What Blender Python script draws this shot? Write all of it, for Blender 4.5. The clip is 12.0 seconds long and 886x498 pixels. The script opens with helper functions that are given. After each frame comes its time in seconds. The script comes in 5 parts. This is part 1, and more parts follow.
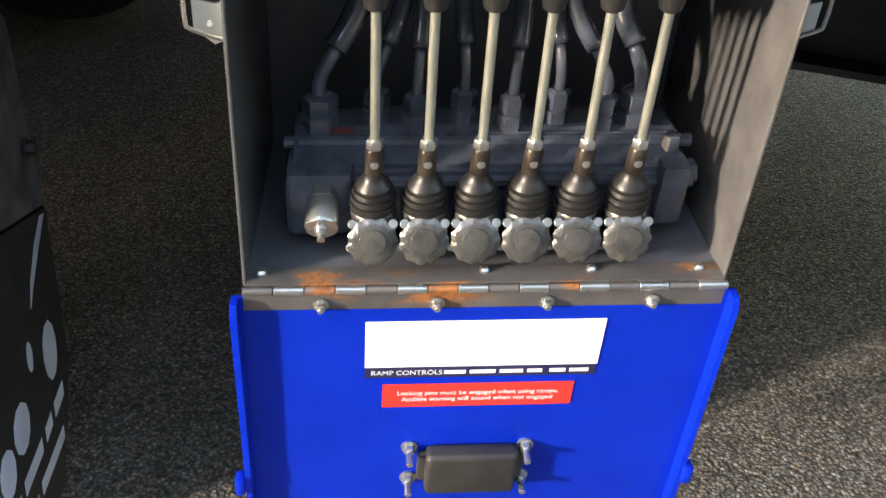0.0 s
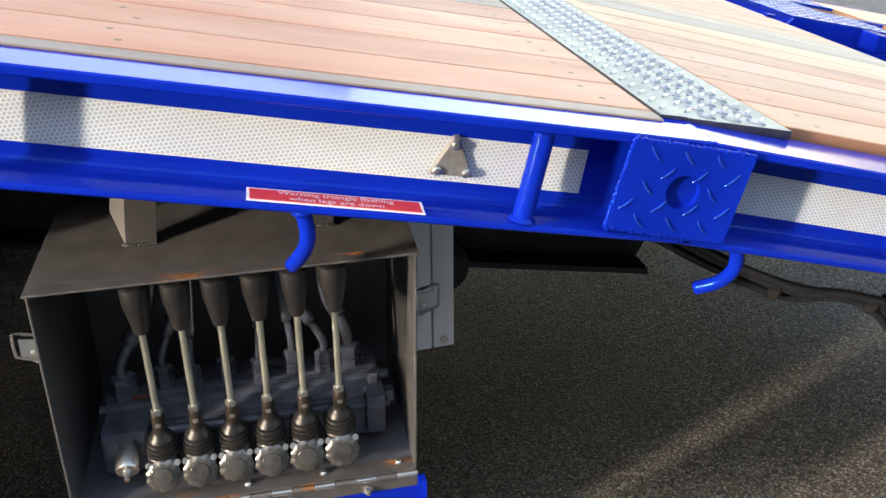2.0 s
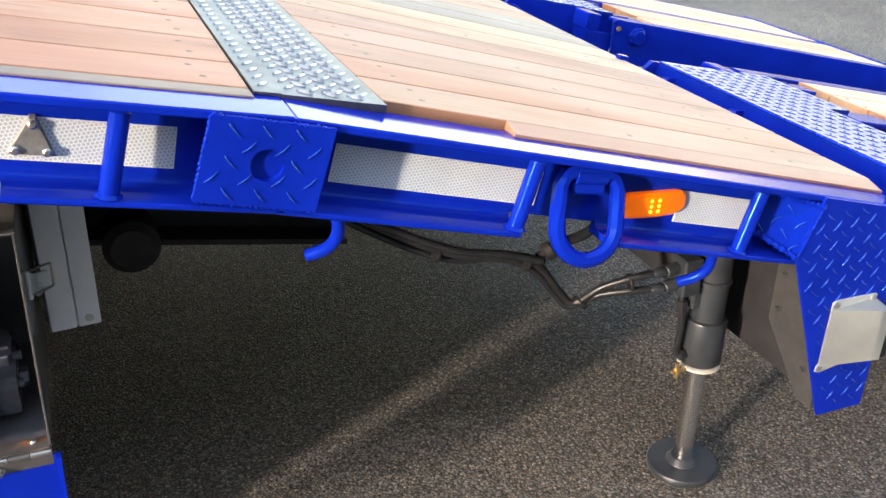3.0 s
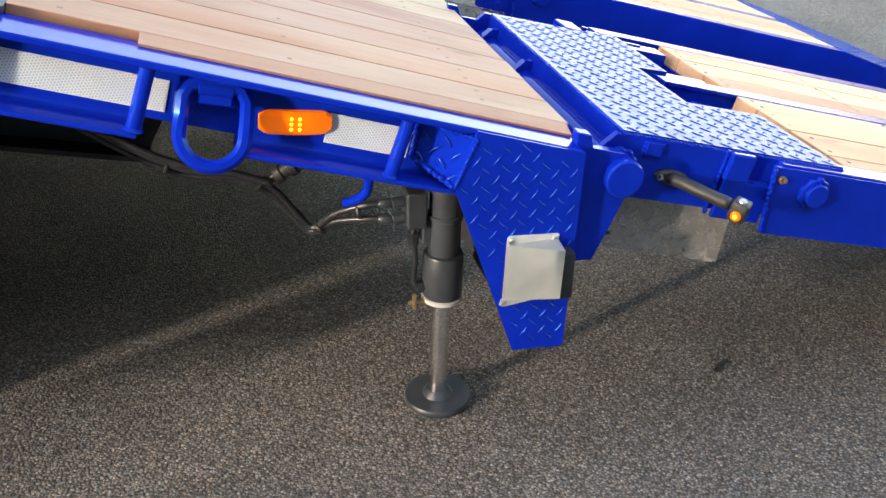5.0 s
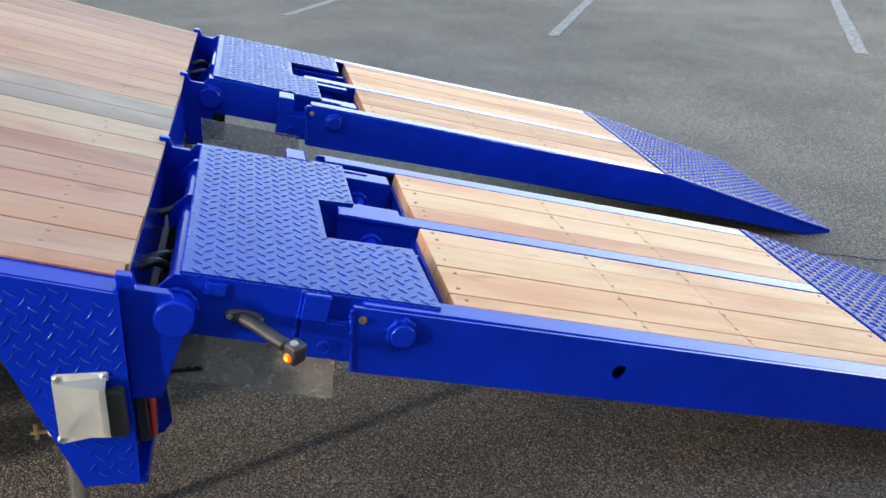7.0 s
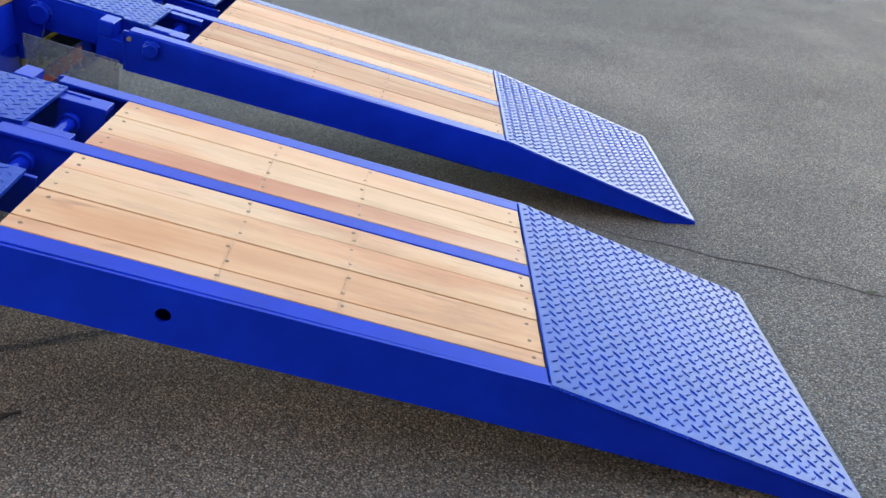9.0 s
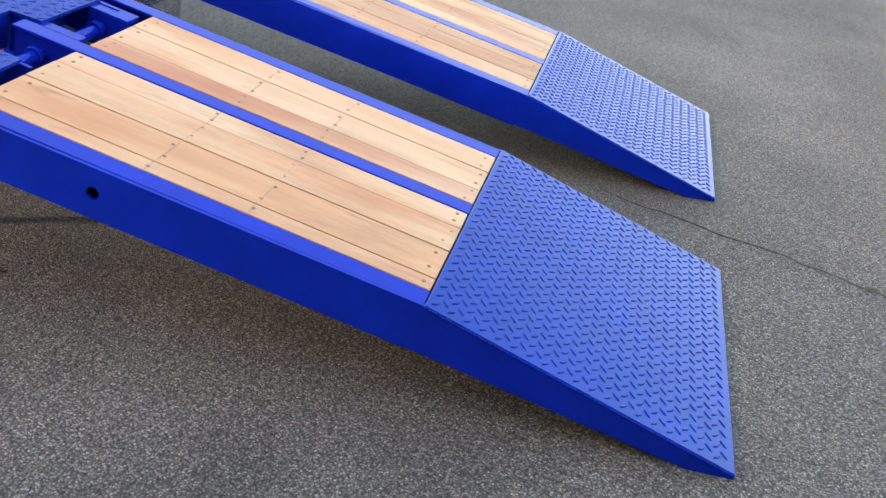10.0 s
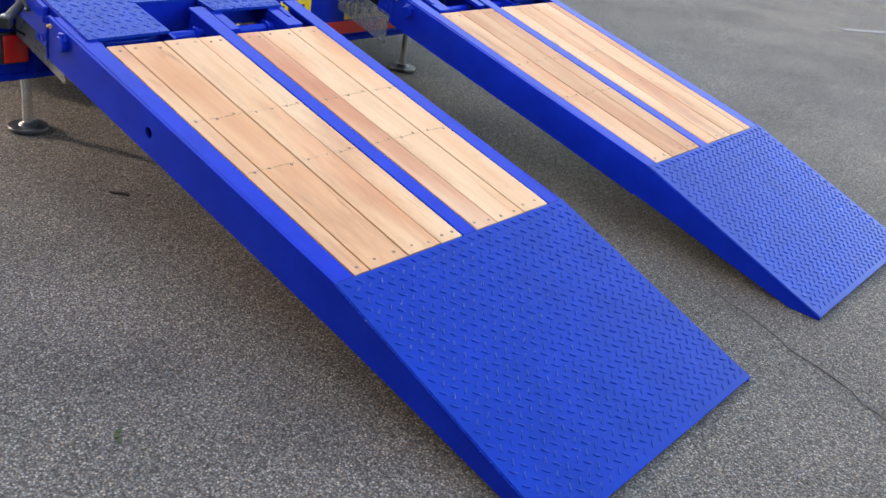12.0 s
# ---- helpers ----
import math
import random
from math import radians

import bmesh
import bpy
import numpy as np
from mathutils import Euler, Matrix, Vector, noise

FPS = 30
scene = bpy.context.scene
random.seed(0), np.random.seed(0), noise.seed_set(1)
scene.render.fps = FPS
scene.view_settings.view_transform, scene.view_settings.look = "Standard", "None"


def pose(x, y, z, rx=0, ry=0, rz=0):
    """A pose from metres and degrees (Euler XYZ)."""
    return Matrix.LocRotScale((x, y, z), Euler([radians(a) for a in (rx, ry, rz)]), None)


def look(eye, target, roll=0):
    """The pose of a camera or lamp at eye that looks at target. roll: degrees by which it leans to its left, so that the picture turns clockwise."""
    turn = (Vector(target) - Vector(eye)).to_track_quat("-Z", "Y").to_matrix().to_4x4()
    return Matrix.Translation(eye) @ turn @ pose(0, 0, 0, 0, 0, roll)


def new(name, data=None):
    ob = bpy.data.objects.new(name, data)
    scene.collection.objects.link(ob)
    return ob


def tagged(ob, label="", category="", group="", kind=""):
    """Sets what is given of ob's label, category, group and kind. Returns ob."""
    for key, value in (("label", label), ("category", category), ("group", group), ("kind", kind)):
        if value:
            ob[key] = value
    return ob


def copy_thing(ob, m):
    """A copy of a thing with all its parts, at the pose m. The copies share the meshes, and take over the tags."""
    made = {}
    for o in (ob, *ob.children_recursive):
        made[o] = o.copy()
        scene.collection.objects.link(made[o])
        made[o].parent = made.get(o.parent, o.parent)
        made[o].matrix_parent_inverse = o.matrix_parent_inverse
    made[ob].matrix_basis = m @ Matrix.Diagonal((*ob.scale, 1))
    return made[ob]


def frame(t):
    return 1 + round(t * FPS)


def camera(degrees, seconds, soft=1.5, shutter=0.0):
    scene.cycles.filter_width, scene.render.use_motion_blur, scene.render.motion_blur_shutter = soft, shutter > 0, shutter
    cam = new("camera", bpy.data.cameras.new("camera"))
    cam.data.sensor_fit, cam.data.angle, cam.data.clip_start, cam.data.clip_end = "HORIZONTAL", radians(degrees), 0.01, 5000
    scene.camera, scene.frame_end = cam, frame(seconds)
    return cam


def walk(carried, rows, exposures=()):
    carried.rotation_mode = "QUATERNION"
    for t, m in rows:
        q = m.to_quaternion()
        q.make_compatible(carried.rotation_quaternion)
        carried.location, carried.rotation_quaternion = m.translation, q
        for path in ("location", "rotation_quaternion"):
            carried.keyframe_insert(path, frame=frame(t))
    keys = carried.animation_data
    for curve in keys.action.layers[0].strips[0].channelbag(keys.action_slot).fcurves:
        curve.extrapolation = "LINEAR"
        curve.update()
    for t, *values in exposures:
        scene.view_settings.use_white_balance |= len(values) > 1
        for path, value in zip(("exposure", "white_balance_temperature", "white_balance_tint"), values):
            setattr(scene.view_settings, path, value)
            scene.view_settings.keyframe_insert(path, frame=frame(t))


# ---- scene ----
cam = camera(51.6, 12.0)
PATH = [
    (0, (-1.629, -0.562, 0.992), (-1.523, 1.101, -0.114), 0.7),
    (0.5, (-1.624, -0.596, 1.092), (-1.451, 1.139, 0.112), -0.1),
    (1, (-1.601, -0.654, 1.196), (-1.393, 1.106, 0.271), -1.2),
    (1.5, (-1.528, -0.749, 1.263), (-1.25, 1.015, 0.363), -2.1),
    (2, (-1.449, -0.856, 1.289), (-1.144, 0.921, 0.424), -2.8),
    (2.5, (-1.354, -0.927, 1.324), (-0.875, 0.788, 0.413), -2.1),
    (3, (-1.216, -0.976, 1.302), (-0.552, 0.67, 0.381), 0.2),
    (3.2, (-1.143, -0.982, 1.285), (-0.457, 0.632, 0.324), 1.4),
    (4.8, (-0.673, -1.332, 1.279), (-0.233, 0.368, 0.322), 1.7),
    (5, (-0.596, -1.318, 1.269), (-0.141, 0.372, 0.301), 1.6),
    (5.5, (-0.37, -1.283, 1.278), (0.03, 0.446, 0.356), 2.0),
    (6, (-0.185, -1.331, 1.332), (0.218, 0.417, 0.449), 1.3),
    (6.5, (0.043, -1.475, 1.379), (0.388, 0.309, 0.542), 1.0),
    (7, (0.266, -1.492, 1.363), (0.628, 0.313, 0.582), 0.8),
    (7.5, (0.57, -1.508, 1.382), (0.908, 0.29, 0.574), 1.1),
    (7.7, (0.673, -1.516, 1.385), (1.0, 0.282, 0.571), 1.1),
    (9.3, (1.635, -1.57, 1.341), (1.568, 0.225, 0.462), 3.8),
    (9.5, (1.758, -1.594, 1.338), (1.604, 0.197, 0.461), 3.5),
    (10, (2.068, -1.636, 1.351), (1.751, 0.095, 0.401), 6.0),
    (10.5, (2.355, -1.574, 1.334), (1.908, 0.126, 0.38), 8.2),
    (11, (2.63, -1.509, 1.343), (1.963, 0.126, 0.404), 8.3),
    (11.5, (2.947, -1.428, 1.374), (2.073, 0.087, 0.404), 9.3),
    (12, (3.092, -1.351, 1.367), (2.006, 0.079, 0.487), 9.2),
]
EXPOSURES = [(0, 3.66, 7400, 14), (0.5, 3.82, 7380, 15), (1, 3.76, 7420, 14), (1.5, 3.28, 7450, 15), (2, 3.06, 7420, 16), (3, 3.11, 7420, 18), (5.5, 2.98, 7260, 15), (6.5, 2.93, 7060, 15), (7.5, 2.54, 6980, 15), (9.5, 2.84, 7300, 18), (12, 2.93, 7440, 20)]
walk(cam, [(t, look(eye, target, roll)) for t, eye, target, roll in PATH], EXPOSURES)

# ---- world, sun, exposure ----
SUN_ELEVATION, SUN_TRAVEL = 12.0, 25.0          # degrees; the light travels towards +x, turned to +y
world = bpy.data.worlds.new("world")
scene.world = world
world.use_nodes = True
wn = world.node_tree
sky = wn.nodes.new("ShaderNodeTexSky")
sky.sky_type = "NISHITA"
sky.sun_disc = False
sky.sun_elevation = radians(SUN_ELEVATION)
sky.sun_rotation = radians(270 - SUN_TRAVEL)
sky.dust_density = 1.6
sky.ozone_density = 0.6
sky.air_density = 1.0
wn.links.new(sky.outputs["Color"], wn.nodes["Background"].inputs["Color"])
wn.nodes["Background"].inputs["Strength"].default_value = 0.15
sun_data = bpy.data.lights.new("sun", "SUN")
sun_data.energy, sun_data.angle, sun_data.color = 1.55, radians(6.0), (1.0, 0.95, 0.88)
sun = new("sun", sun_data)
ce, se = math.cos(radians(SUN_ELEVATION)), math.sin(radians(SUN_ELEVATION))
sun_way = Vector((ce * math.cos(radians(SUN_TRAVEL)), ce * math.sin(radians(SUN_TRAVEL)), -se))
sun.matrix_world = look(Vector((0, 0, 3)) - 20 * sun_way, (0, 0, 3))

# ---- materials ----
def mat_base(name):
    m = bpy.data.materials.new(name)
    m.use_nodes = True
    nt = m.node_tree
    return m, nt, nt.nodes["Principled BSDF"]


def ramp_node(nt, stops, fac):
    r = nt.nodes.new("ShaderNodeValToRGB")
    while len(r.color_ramp.elements) < len(stops):
        r.color_ramp.elements.new(0.5)
    for e, (p, c) in zip(r.color_ramp.elements, stops):
        e.position, e.color = p, (*c, 1)
    nt.links.new(fac, r.inputs["Fac"])
    return r.outputs["Color"]


def noise_node(nt, scale, detail=3.0, stretch=(1, 1, 1), rough=0.55, vec=None):
    n = nt.nodes.new("ShaderNodeTexNoise")
    n.inputs["Scale"].default_value = scale
    n.inputs["Detail"].default_value = detail
    n.inputs["Roughness"].default_value = rough
    mp = nt.nodes.new("ShaderNodeMapping")
    mp.inputs["Scale"].default_value = stretch
    if vec is None:
        vec = nt.nodes.new("ShaderNodeTexCoord").outputs["Object"]
    nt.links.new(vec, mp.inputs["Vector"])
    nt.links.new(mp.outputs["Vector"], n.inputs["Vector"])
    return n.outputs["Fac"]


def mix_col(nt, fac, a, b, mode="MIX"):
    m = nt.nodes.new("ShaderNodeMix")
    m.data_type, m.blend_type = "RGBA", mode
    for key, val in (("Factor", fac), ("A", a), ("B", b)):
        sock = [s for s in m.inputs if s.name == key and s.enabled][0] if key == "Factor" else m.inputs[6 if key == "A" else 7]
        if isinstance(val, (int, float)):
            sock.default_value = val
        elif isinstance(val, tuple):
            sock.default_value = (*val, 1)
        else:
            nt.links.new(val, sock)
    return m.outputs[2]


def add_bump(nt, bsdf, height, strength, dist):
    b = nt.nodes.new("ShaderNodeBump")
    b.inputs["Strength"].default_value = strength
    b.inputs["Distance"].default_value = dist
    nt.links.new(height, b.inputs["Height"])
    nt.links.new(b.outputs["Normal"], bsdf.inputs["Normal"])


def plain(name, col, rough=0.5, metal=0.0, vary=0.25, scale=30.0, coat=0.0, bump=0.15, bump_dist=0.0006, fine=140.0):
    """A surface of one colour with uneven tone, uneven gloss and fine relief."""
    m, nt, b = mat_base(name)
    n1 = noise_node(nt, scale, 4)
    lo, hi = tuple(c * (1 - vary) for c in col), tuple(min(1, c * (1 + vary)) for c in col)
    nt.links.new(ramp_node(nt, [(0.3, lo), (0.7, hi)], n1), b.inputs["Base Color"])
    n2 = noise_node(nt, scale * 0.35, 3)
    r = nt.nodes.new("ShaderNodeMapRange")
    r.inputs["To Min"].default_value, r.inputs["To Max"].default_value = max(0.03, rough * 0.75), min(1, rough * 1.3)
    nt.links.new(n2, r.inputs["Value"])
    nt.links.new(r.outputs["Result"], b.inputs["Roughness"])
    b.inputs["Metallic"].default_value = metal
    b.inputs["Coat Weight"].default_value = coat
    b.inputs["Coat Roughness"].default_value = 0.12
    add_bump(nt, b, noise_node(nt, fine, 3), bump, bump_dist)
    return m


def paint_blue(name, rough, coat, ripple, gloss, green, blue=0.37):
    """Deep gloss blue paint, brushed on thick: slow ripples, dust in the gloss."""
    m, nt, b = mat_base(name)
    n = noise_node(nt, 9, 4)
    nt.links.new(ramp_node(nt, [(0.3, (0.0003, 0.85 * green, 0.87 * blue)), (0.75, (0.0004, 1.15 * green, 1.13 * blue))], n), b.inputs["Base Color"])
    r = nt.nodes.new("ShaderNodeMapRange")
    r.inputs["To Min"].default_value, r.inputs["To Max"].default_value = rough * 0.7, rough * 1.45
    nt.links.new(noise_node(nt, 35, 5), r.inputs["Value"])
    nt.links.new(r.outputs["Result"], b.inputs["Roughness"])
    b.inputs["Specular IOR Level"].default_value = gloss
    b.inputs["Specular Tint"].default_value = (0.12, 0.76, 1.0, 1.0)
    b.inputs["Coat Weight"].default_value = coat
    b.inputs["Coat Roughness"].default_value = 0.05
    add_bump(nt, b, noise_node(nt, 60, 3), ripple, 0.001)
    return m


def wood(name, stops, dark, patch=None, tone_down=0.90, wear=1.0):
    """Sawn hardwood: long grain, knots, and a tone of its own for each board."""
    m, nt, b = mat_base(name)
    info = nt.nodes.new("ShaderNodeObjectInfo")
    tc = nt.nodes.new("ShaderNodeTexCoord")
    off = nt.nodes.new("ShaderNodeVectorMath")
    off.operation = "MULTIPLY_ADD"
    comb = nt.nodes.new("ShaderNodeCombineXYZ")
    for k in range(3):
        nt.links.new(info.outputs["Random"], comb.inputs[k])
    nt.links.new(comb.outputs["Vector"], off.inputs[0])
    off.inputs[1].default_value = (37.0, 91.0, 53.0)
    nt.links.new(tc.outputs["Object"], off.inputs[2])
    vec = off.outputs["Vector"]
    tone = ramp_node(nt, stops, info.outputs["Random"])
    grain = noise_node(nt, 60, 6, (0.05, 1, 1), 0.6, vec)
    col = mix_col(nt, ramp_node(nt, [(0.40, (0, 0, 0)), (0.78, (0.24, 0.24, 0.24))], grain), tone, dark, "MULTIPLY")
    broad = noise_node(nt, 7, 3, (0.3, 1, 1), 0.5, vec)
    col = mix_col(nt, ramp_node(nt, [(0.45, (0, 0, 0)), (0.78, (0.5 * wear,) * 3)], broad), col, tuple(min(1, c * 1.05 + 0.1) for c in dark), "MULTIPLY")
    knots = noise_node(nt, 14, 2, (0.35, 1, 1), 0.4, vec)
    col = mix_col(nt, ramp_node(nt, [(0.70, (0, 0, 0)), (0.80, (0.75 * wear,) * 3)], knots), col, (0.50, 0.40, 0.33), "MULTIPLY")
    blotch = noise_node(nt, 2.6, 4, (0.6, 1.6, 1), 0.6, vec)
    col = mix_col(nt, ramp_node(nt, [(0.46, (0, 0, 0)), (0.70, (0.75 * wear,) * 3)], blotch), col, (0.86, 0.66, 0.46), "MULTIPLY")
    smut = noise_node(nt, 9, 5, (0.5, 1, 1), 0.7, vec)
    col = mix_col(nt, ramp_node(nt, [(0.60, (0, 0, 0)), (0.78, (0.5 * wear,) * 3)], smut), col, (0.55, 0.52, 0.48), "MULTIPLY")
    blush = noise_node(nt, 3.4, 3, (0.35, 1.3, 1), 0.5, vec)
    col = mix_col(nt, ramp_node(nt, [(0.50, (0, 0, 0)), (0.66, (0.8 * wear,) * 3)], blush), col, (0.98, 0.76, 0.66), "MULTIPLY")
    weather = noise_node(nt, 4.2, 6, (0.22, 1.2, 1), 0.72, vec)
    col = mix_col(nt, ramp_node(nt, [(0.54, (0, 0, 0)), (0.74, (0.75 * wear,) * 3)], weather), col, (0.52, 0.47, 0.46), "MULTIPLY")
    streak = noise_node(nt, 34, 4, (0.07, 1, 1), 0.6, vec)
    col = mix_col(nt, ramp_node(nt, [(0.66, (0, 0, 0)), (0.76, (0.7 * wear,) * 3)], streak), col, (0.50, 0.40, 0.34), "MULTIPLY")
    if patch:
        fade = noise_node(nt, 1.9, 4, (0.6, 1.2, 1), 0.6, vec)
        col = mix_col(nt, ramp_node(nt, [(0.48, (0, 0, 0)), (0.64, (0.9, 0.9, 0.9))], fade), col, patch)
    col = mix_col(nt, 1.0, col, (tone_down, tone_down, tone_down), "MULTIPLY")
    nt.links.new(col, b.inputs["Base Color"])
    b.inputs["Roughness"].default_value = 0.52
    add_bump(nt, b, grain, 0.35, 0.0012)
    return m


def asphalt():
    """Chipped tarmac: stones of a few millimetres in black binder, worn in broad patches."""
    m, nt, b = mat_base("asphalt")
    tc = nt.nodes.new("ShaderNodeTexCoord")
    vor = nt.nodes.new("ShaderNodeTexVoronoi")
    vor.inputs["Scale"].default_value = 185
    nt.links.new(tc.outputs["Object"], vor.inputs["Vector"])
    sep = nt.nodes.new("ShaderNodeSeparateColor")
    nt.links.new(vor.outputs["Color"], sep.inputs["Color"])
    stones = ramp_node(nt, [(0.0, (0.114, 0.109, 0.101)), (0.50, (0.192, 0.181, 0.167)), (0.86, (0.264, 0.249, 0.230)), (0.985, (0.40, 0.385, 0.36))], sep.outputs["Red"])
    tint = ramp_node(nt, [(0.0, (1.16, 0.98, 0.82)), (0.45, (1.02, 1.0, 0.97)), (1.0, (0.93, 0.98, 1.02))], sep.outputs["Blue"])
    stones = mix_col(nt, 1.0, stones, tint, "MULTIPLY")
    pits = ramp_node(nt, [(0.34, (0.55, 0.54, 0.53)), (0.48, (1, 1, 1))], noise_node(nt, 120, 3))
    stones = mix_col(nt, 1.0, stones, pits, "MULTIPLY")
    edge = ramp_node(nt, [(0.22, (1.1, 1.1, 1.1)), (0.66, (0.20, 0.20, 0.20))], vor.outputs["Distance"])
    col = mix_col(nt, 0.75, stones, edge, "MULTIPLY")
    broad = noise_node(nt, 1.3, 5)
    col = mix_col(nt, 1.0, col, ramp_node(nt, [(0.3, (0.78, 0.78, 0.78)), (0.7, (1.22, 1.2, 1.17))], broad), "MULTIPLY")
    worn = noise_node(nt, 0.42, 6, (1, 0.5, 1), 0.62)
    col = mix_col(nt, 1.0, col, ramp_node(nt, [(0.36, (0.80, 0.79, 0.79)), (0.5, (1, 1, 1)), (0.66, (1.16, 1.15, 1.13))], worn), "MULTIPLY")
    specks = noise_node(nt, 55, 2)
    col = mix_col(nt, ramp_node(nt, [(0.70, (0, 0, 0)), (0.78, (0.4, 0.4, 0.4))], specks), col, (0.18, 0.165, 0.145))
    nt.links.new(col, b.inputs["Base Color"])
    r = nt.nodes.new("ShaderNodeMapRange")
    r.inputs["To Min"].default_value, r.inputs["To Max"].default_value = 0.6, 0.92
    nt.links.new(sep.outputs["Green"], r.inputs["Value"])
    nt.links.new(r.outputs["Result"], b.inputs["Roughness"])
    inv = nt.nodes.new("ShaderNodeMath")
    inv.operation = "SUBTRACT"
    inv.inputs[0].default_value = 1.0
    nt.links.new(vor.outputs["Distance"], inv.inputs[1])
    add_bump(nt, b, inv.outputs["Value"], 0.8, 0.0038)
    b.inputs["Specular IOR Level"].default_value = 0.2
    return m


def rusty(name, base, rough, metal, amount, scale=40.0):
    """Painted or bare steel with rust breaking through in patches."""
    m, nt, b = mat_base(name)
    n = noise_node(nt, scale, 6, (0.4, 1, 1), 0.65)
    mask = ramp_node(nt, [(amount, (0, 0, 0)), (amount + 0.10, (1, 1, 1))], n)
    rust = ramp_node(nt, [(0.3, (0.16, 0.055, 0.018)), (0.7, (0.42, 0.17, 0.055))], noise_node(nt, 160, 4))
    tone = ramp_node(nt, [(0.3, tuple(c * 0.75 for c in base)), (0.7, tuple(min(1, c * 1.2) for c in base))], noise_node(nt, 25, 4))
    nt.links.new(mix_col(nt, mask, tone, rust), b.inputs["Base Color"])
    r = nt.nodes.new("ShaderNodeMapRange")
    r.inputs["To Min"].default_value, r.inputs["To Max"].default_value = rough, 0.85
    nt.links.new(mask, r.inputs["Value"])
    nt.links.new(r.outputs["Result"], b.inputs["Roughness"])
    b.inputs["Metallic"].default_value = metal
    add_bump(nt, b, noise_node(nt, 220, 3), 0.2, 0.0006)
    return m


def vmath(nt, op, *ins):
    """A vector math node; sockets are linked, plain values are set."""
    n = nt.nodes.new("ShaderNodeVectorMath")
    n.operation = op
    for k, v in enumerate(ins):
        if isinstance(v, bpy.types.NodeSocket):
            nt.links.new(v, n.inputs[k])
        else:
            n.inputs[k].default_value = v
    return n.outputs["Value" if op == "LENGTH" else "Vector"]


def tape_white():
    """Retro-reflective tape: white with a regular honeycomb of small cells."""
    m, nt, b = mat_base("reflective_tape")
    tc = nt.nodes.new("ShaderNodeTexCoord")
    p = 0.0048
    hx, hz = p / 2, p * 0.8660
    at = vmath(nt, "MULTIPLY", tc.outputs["Object"], (1, 0, 1))
    one = vmath(nt, "LENGTH", vmath(nt, "WRAP", at, (hx, 1, hz), (-hx, -1, -hz)))
    two = vmath(nt, "LENGTH", vmath(nt, "WRAP", vmath(nt, "ADD", at, (hx, 0, hz)), (hx, 1, hz), (-hx, -1, -hz)))
    low = nt.nodes.new("ShaderNodeMath")
    low.operation = "MINIMUM"
    nt.links.new(one, low.inputs[0])
    nt.links.new(two, low.inputs[1])
    d = nt.nodes.new("ShaderNodeMath")
    d.operation = "DIVIDE"
    d.inputs[1].default_value = p
    nt.links.new(low.outputs[0], d.inputs[0])
    c = ramp_node(nt, [(0.30, (0.40, 0.465, 0.50)), (0.42, (0.50, 0.575, 0.615)), (0.49, (0.75, 0.84, 0.89))], d.outputs[0])
    c = mix_col(nt, 1.0, c, ramp_node(nt, [(0.3, (0.9, 0.9, 0.9)), (0.7, (1.03, 1.03, 1.03))], noise_node(nt, 12, 3)), "MULTIPLY")
    nt.links.new(c, b.inputs["Base Color"])
    b.inputs["Roughness"].default_value = 0.3
    return m


def glow(name, col, strength):
    m, nt, b = mat_base(name)
    b.inputs["Base Color"].default_value = (*col, 1)
    b.inputs["Emission Color"].default_value = (*col, 1)
    b.inputs["Emission Strength"].default_value = strength
    b.inputs["Roughness"].default_value = 0.25
    return m


BLUE = paint_blue("blue_paint", 0.12, 0.10, 0.06, 0.18, 0.018, 0.37)
BLUE_TREAD = paint_blue("blue_tread_paint", 0.27, 0.0, 0.12, 0.30, 0.022, 0.28)
BLUE_TOE = paint_blue("blue_toe_paint", 0.22, 0.0, 0.12, 0.32, 0.020, 0.29)
BLUE_BAR = paint_blue("blue_bar_enamel", 0.10, 1.0, 0.05, 1.0, 0.03)
# near-black without sheen: the hinge gap's shade put into the colour
GAP_BLACK = plain("gap_shade_black", (0.012, 0.012, 0.014), 0.95, 0, 0.5, 30, bump=0.4)
GAP_BLACK.node_tree.nodes["Principled BSDF"].inputs["Specular IOR Level"].default_value = 0.08
GREY_BOX = rusty("grey_box_paint", (0.088, 0.087, 0.086), 0.22, 0.0, 0.80, 18)
GREY_RUST = rusty("grey_rusting_edge", (0.115, 0.112, 0.11), 0.42, 0.4, 0.54, 30)
DARK_INSIDE = plain("box_inside_paint", (0.095, 0.100, 0.116), 0.30, 0, 0.2, 14)
VALVE = plain("valve_paint", (0.060, 0.069, 0.090), 0.13, 0.1, 0.35, 40, coat=0.5, bump=0.3, fine=90)
ALUMINIUM = plain("cast_aluminium", (0.125, 0.122, 0.114), 0.24, 0.65, 0.4, 60, bump=0.7, bump_dist=0.0014, fine=150)
SHEET_ALU = plain("sheet_aluminium", (0.66, 0.69, 0.66), 0.42, 0.5, 0.1, 12, bump=0.1)
ZINC = plain("zinc_plate", (0.48, 0.48, 0.45), 0.28, 0.9, 0.15, 50)
ROD_STEEL = plain("lever_rod_steel", (0.46, 0.465, 0.385), 0.30, 0.75, 0.18, 30)
CHROME = plain("chrome_rod", (0.82, 0.82, 0.81), 0.2, 1.0, 0.08, 20, bump=0.03)
ZINC_BAR = plain("worn_zinc_bar", (0.36, 0.365, 0.37), 0.32, 0.85, 0.2, 60, bump=0.2)
GALVANISED = plain("galvanised_plate", (0.125, 0.13, 0.135), 0.42, 0.8, 0.2, 60, bump=0.2)
BRONZE = plain("oiled_brown_steel", (0.055, 0.043, 0.033), 0.3, 0.6, 0.45, 60)
